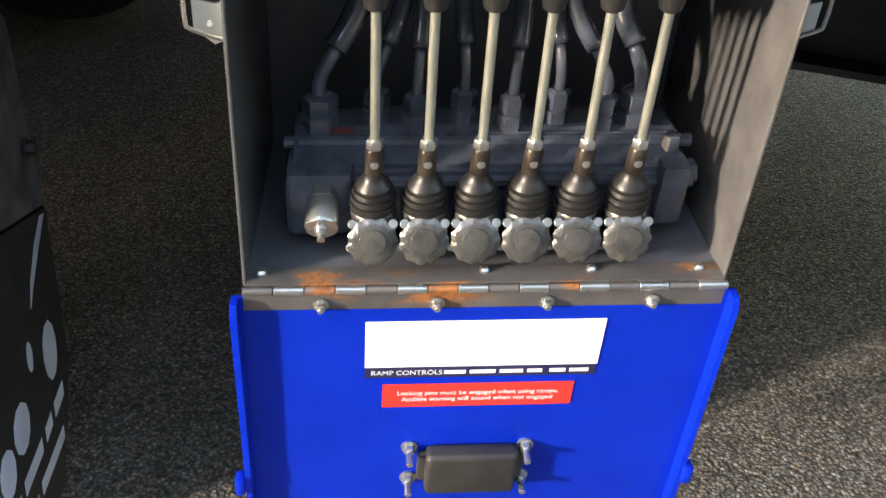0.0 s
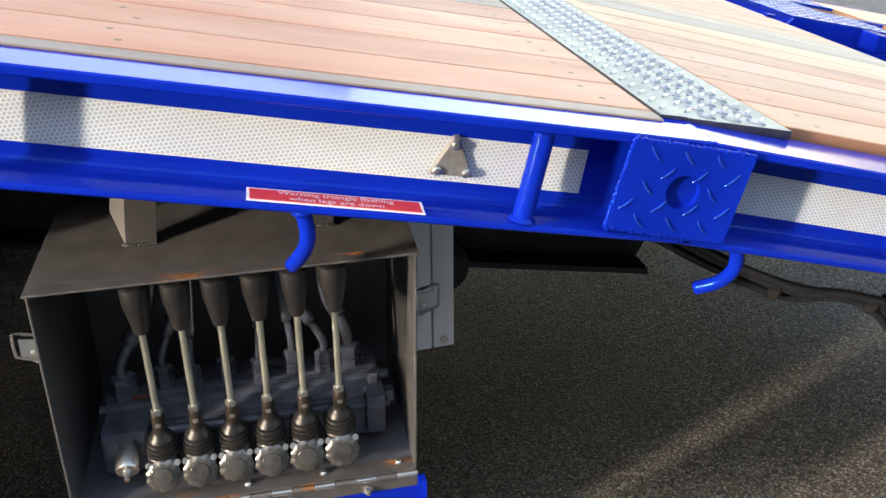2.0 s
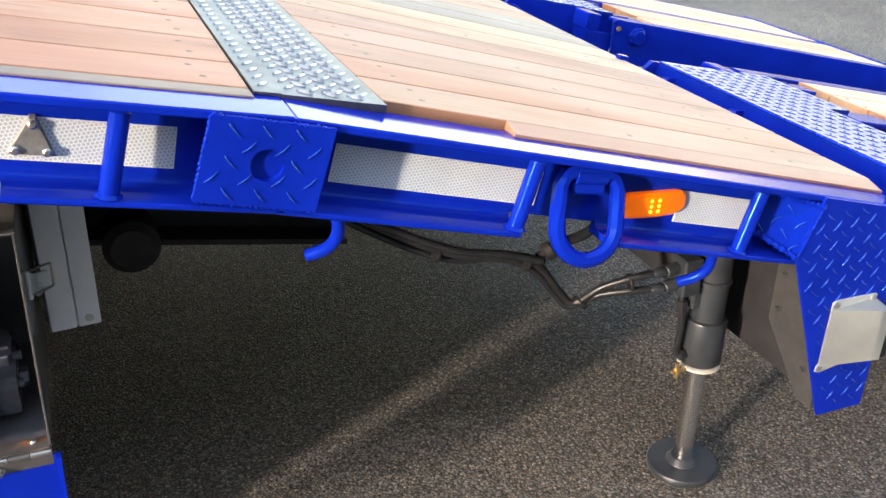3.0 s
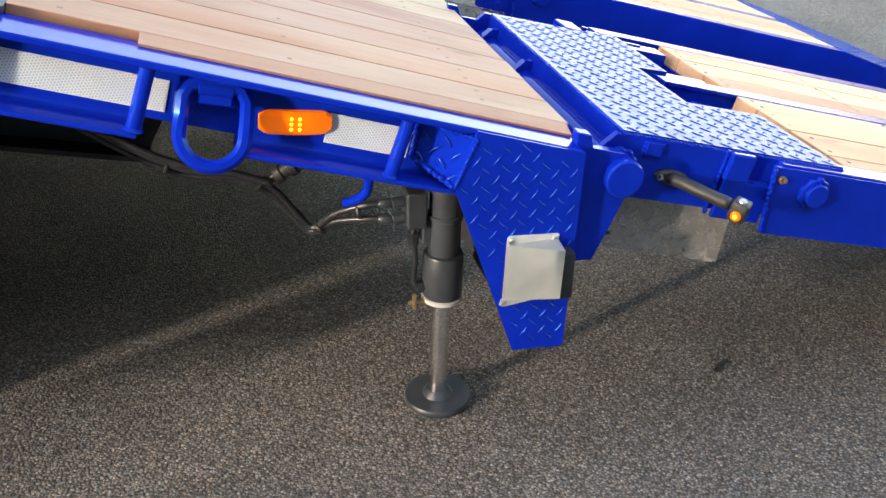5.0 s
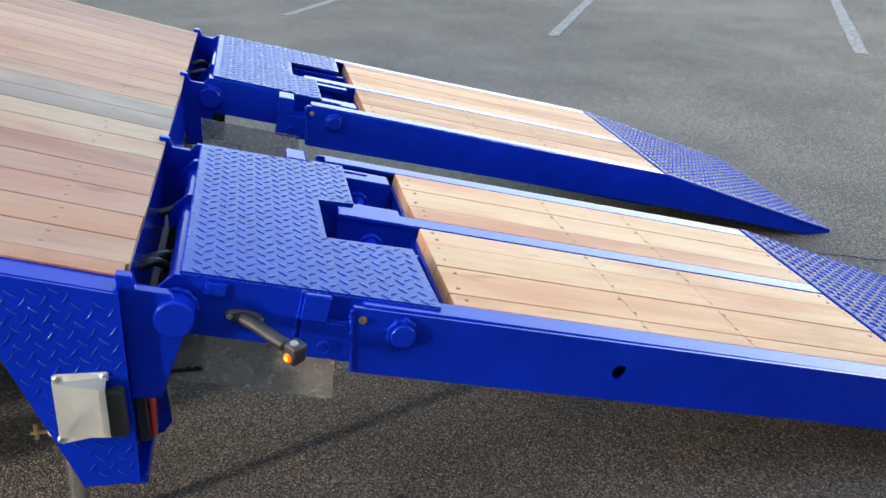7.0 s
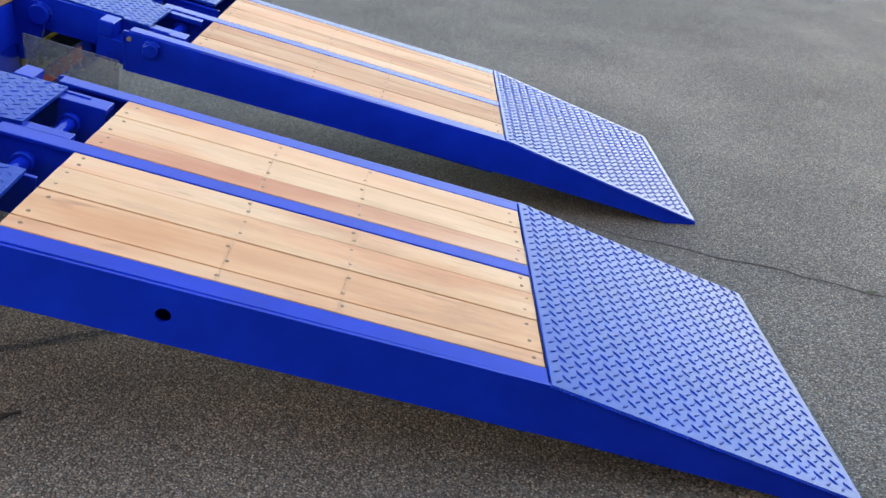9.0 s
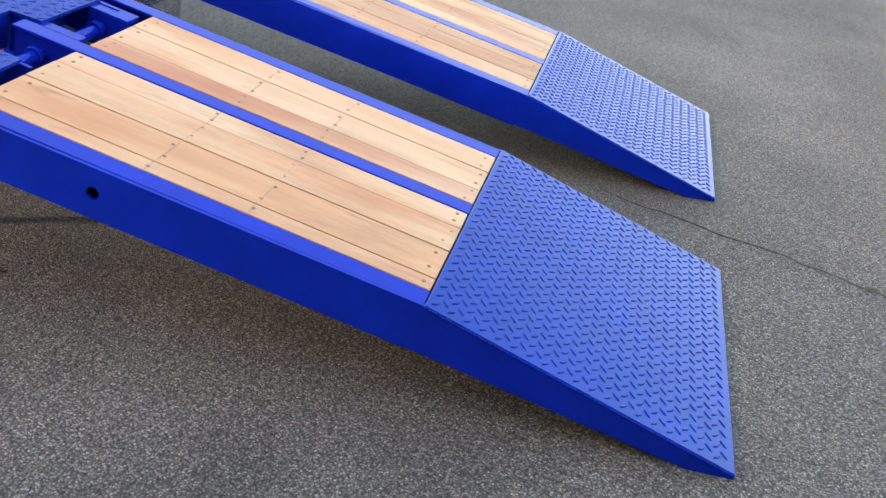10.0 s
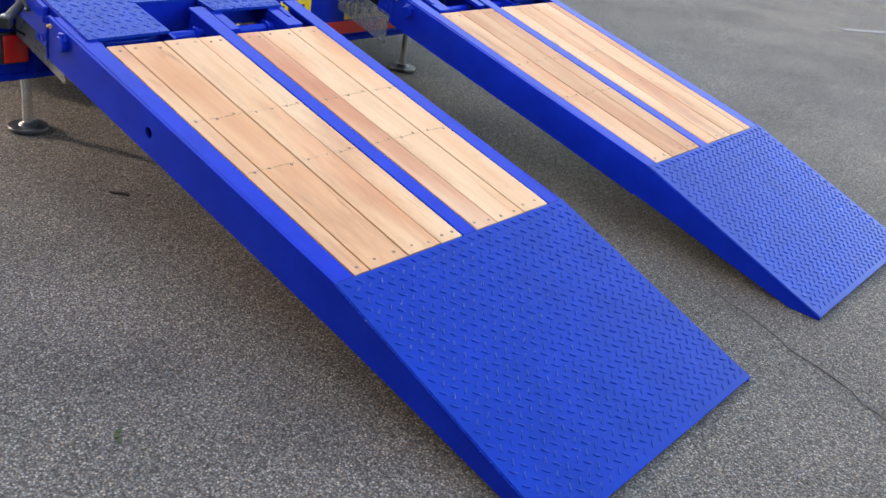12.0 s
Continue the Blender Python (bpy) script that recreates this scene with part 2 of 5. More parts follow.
BRASS = plain("brass", (0.60, 0.42, 0.20), 0.3, 0.9, 0.2, 50)
RUBBER = plain("black_rubber", (0.022, 0.021, 0.020), 0.5, 0, 0.3, 40, bump=0.25)
GRIP = plain("grip_plastic", (0.014, 0.0135, 0.013), 0.42, 0, 0.25, 40, bump=0.3, fine=260)
TYRE = plain("tyre_rubber", (0.010, 0.0095, 0.009), 0.8, 0, 0.3, 40, bump=0.3)
BOOT = plain("oiled_black_rubber", (0.013, 0.012, 0.011), 0.4, 0, 0.3, 60, bump=0.2)
HOSE = plain("hose_rubber", (0.016, 0.017, 0.020), 0.34, 0, 0.3, 60, bump=0.2)
JACK_GREY = plain("jack_grey_paint", (0.030, 0.036, 0.043), 0.38, 0, 0.25, 25, bump=0.2)
BRACKET_GREY = plain("bracket_grey_paint", (0.045, 0.046, 0.048), 0.5, 0, 0.25, 25, bump=0.2)
STRAP_GREY = plain("strap_grey_paint", (0.045, 0.0445, 0.043), 0.28, 0, 0.2, 30, bump=0.25)
CHASSIS = plain("chassis_black_paint", (0.024, 0.024, 0.027), 0.6, 0, 0.4, 12, bump=0.3)
CHASSIS.node_tree.nodes["Principled BSDF"].inputs["Specular IOR Level"].default_value = 0.3
PLASTIC_GREY = plain("light_grey_plastic", (0.80, 0.82, 0.83), 0.5, 0, 0.08, 10)
GUARD_CLEAR = plain("hazy_clear_sheet", (0.30, 0.29, 0.26), 0.35, 0.0, 0.15, 60, bump=0.1)
GUARD_CLEAR.node_tree.nodes["Principled BSDF"].inputs["Alpha"].default_value = 0.50
MUDGUARD = plain("dull_mudguard", (0.10, 0.10, 0.098), 0.6, 0, 0.6, 22, bump=0.5, fine=70)
SEAL = plain("off_white_seal", (0.42, 0.41, 0.38), 0.5, 0, 0.1, 30)
WHITE = plain("white_vinyl", (0.86, 0.87, 0.88), 0.35, 0, 0.03, 10, bump=0.02)
RED = plain("red_vinyl", (0.72, 0.035, 0.028), 0.35, 0, 0.08, 10, bump=0.02)
TAG_RED = plain("faded_red_tag", (0.09, 0.018, 0.016), 0.6, 0, 0.4, 60)
NAVY = plain("navy_vinyl", (0.012, 0.014, 0.06), 0.4, 0, 0.1, 10, bump=0.02)
YELLOW = plain("yellow_plate", (0.80, 0.52, 0.02), 0.3, 0, 0.06, 10, bump=0.02)
BLACK = plain("black_print", (0.012, 0.012, 0.012), 0.45, 0, 0.1, 10, bump=0.02)
PALE = plain("pale_print", (0.62, 0.65, 0.70), 0.5, 0, 0.1, 20, bump=0.05)
RED_LENS = plain("red_lens", (0.62, 0.012, 0.010), 0.15, 0, 0.1, 30, coat=0.6, bump=0.05)
ROAD_PAINT = plain("worn_road_paint", (0.17, 0.17, 0.165), 0.7, 0, 0.5, 25, bump=0.5)
CRACK = plain("tar_crack", (0.080, 0.075, 0.068), 0.8, 0, 0.3, 60)
STAIN = plain("oil_stain", (0.016, 0.012, 0.010), 0.6, 0, 0.3, 60)
MOSS = plain("moss", (0.045, 0.06, 0.02), 0.9, 0, 0.4, 90)
NAIL = plain("rusty_nail", (0.24, 0.155, 0.098), 0.7, 0.2, 0.6, 160)
AMBER = glow("amber_lens", (0.95, 0.17, 0.002), 0.05)
LED = glow("amber_led", (1.0, 0.50, 0.03), 0.35)
CLEAR = plain("clear_reflector", (0.30, 0.30, 0.29), 0.12, 0.5, 0.25, 80, coat=0.6)
TAPE = tape_white()
TAPE_BACK = plain("tape_backing", (0.64, 0.71, 0.74), 0.35, 0, 0.05, 20, bump=0.03)
WALL = plain("shade_wall_grey", (0.14, 0.14, 0.144), 0.85, 0, 0.35, 3, bump=0.3, fine=20)
ASPHALT = asphalt()
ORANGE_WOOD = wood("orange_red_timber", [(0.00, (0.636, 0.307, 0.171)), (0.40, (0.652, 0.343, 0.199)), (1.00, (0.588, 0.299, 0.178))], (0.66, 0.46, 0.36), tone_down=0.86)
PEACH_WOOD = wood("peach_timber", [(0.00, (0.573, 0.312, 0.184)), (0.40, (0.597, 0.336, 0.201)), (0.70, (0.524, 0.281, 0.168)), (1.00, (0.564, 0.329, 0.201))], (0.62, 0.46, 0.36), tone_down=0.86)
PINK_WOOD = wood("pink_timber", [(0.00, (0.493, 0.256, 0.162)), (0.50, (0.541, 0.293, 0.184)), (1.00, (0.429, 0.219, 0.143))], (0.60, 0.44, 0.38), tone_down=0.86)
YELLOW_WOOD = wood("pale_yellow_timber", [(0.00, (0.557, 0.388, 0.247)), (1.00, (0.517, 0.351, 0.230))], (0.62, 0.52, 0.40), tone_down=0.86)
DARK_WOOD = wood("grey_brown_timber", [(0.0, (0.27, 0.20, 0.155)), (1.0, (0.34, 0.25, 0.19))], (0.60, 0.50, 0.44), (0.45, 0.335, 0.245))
SCRIBE = plain("pencil_mark", (0.56, 0.385, 0.23), 0.7, 0, 0.5, 120)
RAMP_PEACH = wood("ramp_peach_timber", [(0.0, (0.722, 0.420, 0.222)), (1.0, (0.693, 0.395, 0.205))], (0.62, 0.45, 0.33), tone_down=0.95, wear=0.95)
RAMP_ORANGE = wood("ramp_orange_timber", [(0.0, (0.732, 0.395, 0.191)), (1.0, (0.703, 0.373, 0.174))], (0.62, 0.44, 0.31), tone_down=0.95, wear=1.00)
RAMP_ROSY = wood("ramp_rosy_timber", [(0.0, (0.732, 0.428, 0.249)), (1.0, (0.703, 0.401, 0.231))], (0.60, 0.43, 0.32), wear=1.20)
RAMP_BROWN = wood("ramp_brown_timber", [(0.0, (0.655, 0.355, 0.174)), (1.0, (0.616, 0.328, 0.157))], (0.60, 0.43, 0.31), wear=1.20)
RAMP_PALE = wood("ramp_pale_timber", [(0.0, (0.761, 0.483, 0.275)), (1.0, (0.732, 0.452, 0.249))], (0.70, 0.53, 0.39), tone_down=0.97, wear=0.90)


# ---- building helpers ----
def thing(name, place, label, category, group="", kind=""):
    e = new(name)
    e.location = place
    return tagged(e, label, category, group, kind)


def part(name, bm, material, parent=None, label="", smooth=False, at=None):
    """One mesh object from a bmesh, at its thing; at: a pose of its own."""
    me = bpy.data.meshes.new(name)
    bmesh.ops.recalc_face_normals(bm, faces=bm.faces)
    bm.to_mesh(me)
    bm.free()
    me.materials.append(material)
    for f in me.polygons:
        f.use_smooth = True
    if not smooth:
        me.set_sharp_from_angle(angle=radians(33))
    return put(name, me, parent, label, at)


def put(name, me, parent=None, label="", at=None):
    ob = new(name, me)
    if at is not None:
        ob.matrix_basis = at
    if parent is not None:
        ob.parent = parent
        top = parent.matrix_basis.copy()
        up = parent.parent
        while up is not None:
            top = up.matrix_basis @ parent.matrix_parent_inverse @ top
            parent, up = up, up.parent
        ob.matrix_parent_inverse = top.inverted()
    if label:
        ob["label"] = label
    return ob


def B():
    return bmesh.new()


def box(bm, x0, x1, y0, y1, z0, z1, m=None, bevel=0.0, seg=1):
    vs = [bm.verts.new((x, y, z)) for x in (x0, x1) for y in (y0, y1) for z in (z0, z1)]
    fs = [bm.faces.new([vs[i] for i in f]) for f in ((0, 1, 3, 2), (4, 6, 7, 5), (0, 4, 5, 1), (2, 3, 7, 6), (0, 2, 6, 4), (1, 5, 7, 3))]
    if bevel:
        es = list({e for f in fs for e in f.edges})
        r = bmesh.ops.bevel(bm, geom=es, offset=bevel, segments=seg, affect="EDGES", profile=0.5)
        vs = list({v for f in r["faces"] for v in f.verts} | {v for v in vs if v.is_valid})
    if m is not None:
        bmesh.ops.transform(bm, matrix=m, verts=[v for v in vs if v.is_valid])
    return bm


def prism(bm, pts, d0, d1, m=None, axis="y", holes=(), hole_seg=20):
    """A plate: the outline pts, with round holes (u, v, r), from d0 to d1 along axis. Outline in (x, z) for y, (x, y) for z, (y, z) for x."""
    loops = [list(pts)] + [[(u + r * math.cos(2 * math.pi * k / hole_seg), v + r * math.sin(2 * math.pi * k / hole_seg)) for k in range(hole_seg)] for u, v, r in holes]

    def spot(u, v, d):
        return {"y": (u, d, v), "z": (u, v, d), "x": (d, u, v)}[axis]
    made = []
    rings = []
    for d in (d0, d1):
        ring = [[bm.verts.new(spot(u, v, d)) for u, v in lp] for lp in loops]
        rings.append(ring)
        made += [v for lp in ring for v in lp]
        if holes:
            es = [bm.edges.new((lp[k], lp[(k + 1) % len(lp)])) for lp in ring for k in range(len(lp))]
            bmesh.ops.triangle_fill(bm, use_beauty=True, use_dissolve=False, edges=es)
        else:
            bm.faces.new(ring[0])
    for a, b in zip(*rings):
        for k in range(len(a)):
            bm.faces.new((a[k], a[(k + 1) % len(a)], b[(k + 1) % len(a)], b[k]))
    if m is not None:
        bmesh.ops.transform(bm, matrix=m, verts=made)
    return bm


def turn_basis(p0, p1):
    return (Vector(p1) - Vector(p0)).to_track_quat("Z", "Y").to_matrix().to_4x4()


def lathe(bm, p0, way, profile, seg=20, m=None, lobes=0, lobe=0.0):
    """A turned body: profile of (along, radius) from p0 along way; lobes: a scalloped rim."""
    q = Matrix.Translation(p0) @ turn_basis((0, 0, 0), way)
    rings = []
    for a, r in profile:
        ring = []
        for k in range(seg):
            t = 2 * math.pi * k / seg
            rr = r * (1 + lobe * math.cos(lobes * t)) if lobes else r
            ring.append(bm.verts.new(q @ Vector((rr * math.cos(t), rr * math.sin(t), a))))
        rings.append(ring)
    for a, b in zip(rings, rings[1:]):
        for k in range(seg):
            bm.faces.new((a[k], a[(k + 1) % seg], b[(k + 1) % seg], b[k]))
    bm.faces.new(rings[0])
    bm.faces.new(rings[-1])
    if m is not None:
        bmesh.ops.transform(bm, matrix=m, verts=[v for r in rings for v in r])
    return bm


def rod(bm, p0, p1, r, seg=14, m=None, chamfer=0.12):
    d = (Vector(p1) - Vector(p0))
    n, c = d.length, min(r * chamfer, d.length * 0.2)
    return lathe(bm, p0, d, [(0, r - c), (c, r), (n - c, r), (n, r - c)], seg, m)


def smooth_path(pts, steps=6):
    """A Catmull-Rom line through pts."""
    p = [Vector(v) for v in pts]
    p = [2 * p[0] - p[1]] + p + [2 * p[-1] - p[-2]]
    out = []
    for i in range(1, len(p) - 2):
        for k in range(steps):
            t = k / steps
            a, b, c, d = p[i - 1], p[i], p[i + 1], p[i + 2]
            out.append(0.5 * ((2 * b) + (c - a) * t + (2 * a - 5 * b + 4 * c - d) * t * t + (3 * b - a - 3 * c + d) * t ** 3))
    return out + [p[-2]]


def tube(bm, pts, r, seg=10, m=None, closed=False, flat=1.0):
    pts = [Vector(v) for v in pts]
    n = len(pts)
    up = Vector((0.13, 0.31, 0.94))
    rings = []
    for i, p in enumerate(pts):
        a = pts[(i - 1) % n] if closed or i else pts[0]
        b = pts[(i + 1) % n] if closed or i < n - 1 else pts[-1]
        d = (b - a).normalized()
        s = d.cross(up).normalized()
        u = s.cross(d).normalized()
        up = u
        ri = r[i] if isinstance(r, list) else r
        rings.append([bm.verts.new(p + ri * (math.cos(2 * math.pi * k / seg) * s + flat * math.sin(2 * math.pi * k / seg) * u)) for k in range(seg)])
    for i in range(n if closed else n - 1):
        a, b = rings[i], rings[(i + 1) % n]
        for k in range(seg):
            bm.faces.new((a[k], a[(k + 1) % seg], b[(k + 1) % seg], b[k]))
    if not closed:
        bm.faces.new(rings[0])
        bm.faces.new(rings[-1])
    if m is not None:
        bmesh.ops.transform(bm, matrix=m, verts=[v for r_ in rings for v in r_])
    return bm


def weld(pts, r, parent, seed=1, closed=False, m=None, paint=None):
    """A rough weld bead along pts: ripples and spatter under thick paint."""
    rng_ = random.Random(seed)
    pts = [Vector(v) for v in pts]
    if closed:
        pts.append(pts[0])
    step = 0.6 * r
    line, radii = [], []
    for a, b in zip(pts, pts[1:]):
        n = max(1, round((b - a).length / step))
        for k in range(n):
            line.append(a + (b - a) * k / n + Vector([rng_.uniform(-0.22, 0.22) * r for _ in range(3)]))
            radii.append(r * (0.74 + (0.34 if len(radii) % 4 in (1, 2) else 0.0) + rng_.uniform(-0.10, 0.22)))
    line.append(pts[-1])
    radii.append(r * 0.8)
    bm = B()
    tube(bm, line, radii, 7, m)
    return part("weld_bead", bm, paint or BLUE, parent, smooth=True)


def bolt(bm, p, way, r=0.006, h=0.005, m=None):
    """A hexagon head on a washer."""
    lathe(bm, p, way, [(0, r * 1.45), (h * 0.25, r * 1.45)], 14, m)
    w = Vector(way).normalized()
    lathe(bm, Vector(p) + w * h * 0.25, way, [(0, r), (h * 0.75, r), (h, r * 0.8)], 6, m)
    return bm


def inside(poly, x, y):
    hit = False
    for (x0, y0), (x1, y1) in zip(poly, poly[1:] + poly[:1]):
        if (y0 > y) != (y1 > y) and x < (x1 - x0) * (y - y0) / (y1 - y0) + x0:
            hit = not hit
    return hit


def tread_bars(name, poly, pitch, m, material, parent, holes=(), size=(0.0135, 0.0036, 0.0022), label="", turn=0.0, bend=0.0):
    """The raised lens-shaped bars of chequer plate inside the outline poly, in the plane of m."""
    verts, faces = [], []
    xs, ys = [p[0] for p in poly], [p[1] for p in poly]
    half, wide, high = size
    shape = [(-1, 0), (-0.55, -0.8), (0, -1), (0.55, -0.8), (1, 0), (0.55, 0.8), (0, 1), (-0.55, 0.8)]
    i0, i1 = int(min(xs) / pitch) - 2, int(max(xs) / pitch) + 2
    j0, j1 = int(min(ys) / pitch) - 2, int(max(ys) / pitch) + 2
    for i in range(2 * i0, 2 * i1):
        for j in range(2 * j0, 2 * j1):
            if (i + j) % 2:
                continue
            cx, cy = i * pitch / 2, j * pitch / 2
            t = (math.pi / 4 if i % 2 else -math.pi / 4) + turn
            c, s = math.cos(t), math.sin(t)
            if not all(inside(poly, cx + u * half * 0.9 * c, cy + u * half * 0.9 * s) for u in (-1, 0, 1)):
                continue
            if any(math.hypot(cx - hx, cy - hy) < hr + half for hx, hy, hr in holes):
                continue
            n = len(verts)
            for along, across, z in ((1.0, 1.0, -0.0004), (0.90, 0.72, 0.72 * high), (0.55, 0.30, high)):
                for u, v in shape:
                    x, y = u * half * along, v * wide * across + bend * half * (u * u - 0.4)
                    verts.append(m @ Vector((cx + c * x - s * y, cy + s * x + c * y, z)))
            faces.append([n + 16 + k for k in range(8)])
            faces += [[n + o + k, n + o + (k + 1) % 8, n + o + 8 + (k + 1) % 8, n + o + 8 + k] for o in (0, 8) for k in range(8)]
    me = bpy.data.meshes.new(name)
    me.from_pydata(verts, [], faces)
    me.materials.append(material)
    for f in me.polygons:
        f.use_smooth = True
    ob = put(name, me, parent, label)
    return tagged(ob, kind="stuff")


def lettering(name, text, size, m, material, parent, label=""):
    """Flat letters, as a mesh, on the plane of m."""
    cu = bpy.data.curves.new(name, "FONT")
    cu.body, cu.size, cu.align_x, cu.align_y = text, size, "CENTER", "CENTER"
    tmp = bpy.data.objects.new(name, cu)
    scene.collection.objects.link(tmp)
    me = bpy.data.meshes.new_from_object(tmp.evaluated_get(bpy.context.evaluated_depsgraph_get()))
    bpy.data.objects.remove(tmp)
    me.transform(m)
    me.materials.clear()
    me.materials.append(material)
    return put(name, me, parent, label)


WIDTH = 2.572                                    # the trailer's width


def mirrored(y0, y1, far):
    return (WIDTH - y1, WIDTH - y0) if far else (y0, y1)


def slope(x, z, deg, y=0.0):
    return pose(x, y, z, 0, deg, 0)


FRONT = slope(-1.0, 0.957, 12.2)                 # the deck ahead of the knee
REAR = slope(0.0, 0.675, 15.7)                   # the beavertail behind it
RAMP = slope(0.431, 0.594, 13.37)                # the ramps' upper face
KNEE_L = -1.039                                  # the knee along REAR

# ---- ground ----
bm = B()
bmesh.ops.create_grid(bm, x_segments=8, y_segments=8, size=300)
tagged(part("ground", bm, ASPHALT), "dark grey chipped tarmac yard, worn and slightly damp", "ground", kind="structure")
for a, b_, w in (((2.70, 6.05), (3.75, 8.1), 0.10), ((4.90, 4.98), (6.75, 8.3), 0.11), ((0.50, 7.40), (1.20, 8.65), 0.10)):
    a, b_ = Vector((*a, 0)), Vector((*b_, 0))
    s = (b_ - a).cross(Vector((0, 0, 1))).normalized() * w / 2
    bm = B()
    rng = random.Random(int(a.x * 100))
    n = 14
    left = [a + (b_ - a) * k / n + s * rng.uniform(0.85, 1.05) for k in range(n + 1)]
    right = [a + (b_ - a) * k / n - s * rng.uniform(0.85, 1.05) for k in range(n + 1)]
    prism(bm, [(v.x, v.y) for v in left + right[::-1]], 0.0005, 0.004, axis="z")
    tagged(part("road_marking", bm, ROAD_PAINT), "worn white parking bay line painted on tarmac", "road marking", "bay lines", "structure")
rng = random.Random(4)
bm = B()
cl = [Vector((2.05 + 0.32 * k, 1.520 - 0.150 * k + rng.uniform(-0.03, 0.03), 0.003)) for k in range(10)]
cl = smooth_path(cl, 7)
cl = [v + Vector((0, rng.uniform(-0.012, 0.012), 0)) for v in cl]
prism(bm, [(v.x, v.y + rng.uniform(0.001, 0.0045)) for v in cl] + [(v.x, v.y - rng.uniform(0.001, 0.0045)) for v in cl[::-1]], 0.0005, 0.0035, axis="z")
tagged(part("tarmac_crack", bm, CRACK), "thin dark crack running across the tarmac", "crack", kind="structure")


def blot(name, x, y, rx, ry, material, label, category, seed, turn=0.0):
    r_ = random.Random(seed)
    bm = B()
    pts = []
    for k in range(18):
        t = 2 * math.pi * k / 18
        f = r_.uniform(0.55, 1.1)
        u, v = rx * f * math.cos(t), ry * f * math.sin(t)
        pts.append((x + u * math.cos(turn) - v * math.sin(turn), y + u * math.sin(turn) + v * math.cos(turn)))
    prism(bm, pts, 0.0005, 0.0035, axis="z")
    tagged(part(name, bm, material), label, category, kind="structure")


for k, (x, y, rx, ry) in enumerate(((0.492, 0.205, 0.020, 0.014), (0.512, 0.222, 0.023, 0.008), (0.480, 0.196, 0.009, 0.007))):
    blot("oil_stain", x, y, rx, ry, STAIN, "small dark brown oil stain on the tarmac", "stain", 3 + k, 0.7)
blot("oil_stain", 0.560, 0.285, 0.010, 0.007, STAIN, "tiny dark oil drip on the tarmac", "stain", 9)
for k, (x, y) in enumerate(((1.612, -0.472), (1.630, -0.478), (1.600, -0.462))):
    blot("moss_tuft", x, y, 0.011 - 0.002 * k, 0.008, MOSS, "small green moss tuft in the tarmac", "moss", 18 + k)
blot("moss_tuft", 2.935, 1.10, 0.022, 0.010, MOSS, "moss growing in the crack in the tarmac", "moss", 23)

# plain walls added out of view to block sun and low sky
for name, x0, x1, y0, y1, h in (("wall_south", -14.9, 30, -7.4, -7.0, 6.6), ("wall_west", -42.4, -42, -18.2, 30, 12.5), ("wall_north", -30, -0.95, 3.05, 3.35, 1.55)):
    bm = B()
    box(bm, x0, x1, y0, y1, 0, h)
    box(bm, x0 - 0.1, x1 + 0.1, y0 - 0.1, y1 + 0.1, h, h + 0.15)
    tagged(part(name, bm, WALL), "added unseen grey wall that blocks sun and low sky", "wall", kind="structure")

# one more unseen wall, added to cut the bright sky beside the sun
bm = B()
prism(bm, [(-15.3, -7.4), (-42.0, -19.9), (-42.0, -20.4), (-15.3, -7.9)], 0, 7.5, axis="z")
tagged(part("wall_southwest", bm, WALL), "added unseen grey wall that blocks sun and low sky", "wall", kind="structure")

# ---- trailer ----
trailer = thing("low_loader_trailer", (-1.0, WIDTH / 2, 0), "royal blue low loader trailer with a sloping timber plank deck", "trailer")


def rail(far):
    """A side rail: web, top flange and sloping lower flange on both slopes."""
    s = lambda a, b: mirrored(a, b, far)
    spans = ((FRONT, -4.7, 0.0, ((-0.815, 0.0),)), (REAR, KNEE_L, 0.0, ((KNEE_L, -0.705), (-0.56, -0.19))))
    for m, l0, l1, lower in spans:
        bm = B()
        box(bm, l0, l1, *s(0.050, 0.056), -0.102, -0.006, m)
        box(bm, l0, l1, *s(0.0, 0.088), -0.011, 0.0, m, 0.002)
        part("side_rail", bm, BLUE, trailer)
        for a, b in lower:
            prof = [(0.056, -0.120), (0.002, -0.120), (0.0, -0.118), (0.0, -0.1145), (0.0007, -0.1131), (0.0022, -0.1122), (0.036, -0.1100), (0.0415, -0.1086), (0.0462, -0.1052), (0.0490, -0.1000), (0.0495, -0.0965), (0.056, -0.0965)]
            prof = [(WIDTH - y, z) if far else (y, z) for y, z in prof]
            bm = B()
            prism(bm, prof, a, b, m, "x")
            part("lower_flange", bm, BLUE, trailer)


rail(False)
rail(True)
for x, m in ((-1.28, FRONT), (-0.740, FRONT), (-0.191, FRONT), (-0.707, REAR), (-0.309, REAR)):
    bm = B()
    rod(bm, (x + 0.004, 0.0165, -0.008), (x - 0.003, 0.0125, -0.112), 0.0115, 16, m)
    lathe(bm, (x - 0.003, 0.013, -0.1065), (0, 0, -1), [(0, 0.0125), (0.004, 0.016), (0.007, 0.013)], 12, m)
    lathe(bm, (x + 0.004, 0.0165, -0.014), (0, 0, 1), [(0, 0.0125), (0.003, 0.0155), (0.005, 0.013)], 12, m)
    part("tie_bar", bm, BLUE, trailer, smooth=False)
    bm = B()
    rod(bm, (x, WIDTH - 0.02, -0.008), (x, WIDTH - 0.02, -0.104), 0.0115, 10, m)
    part("tie_bar", bm, BLUE, trailer)

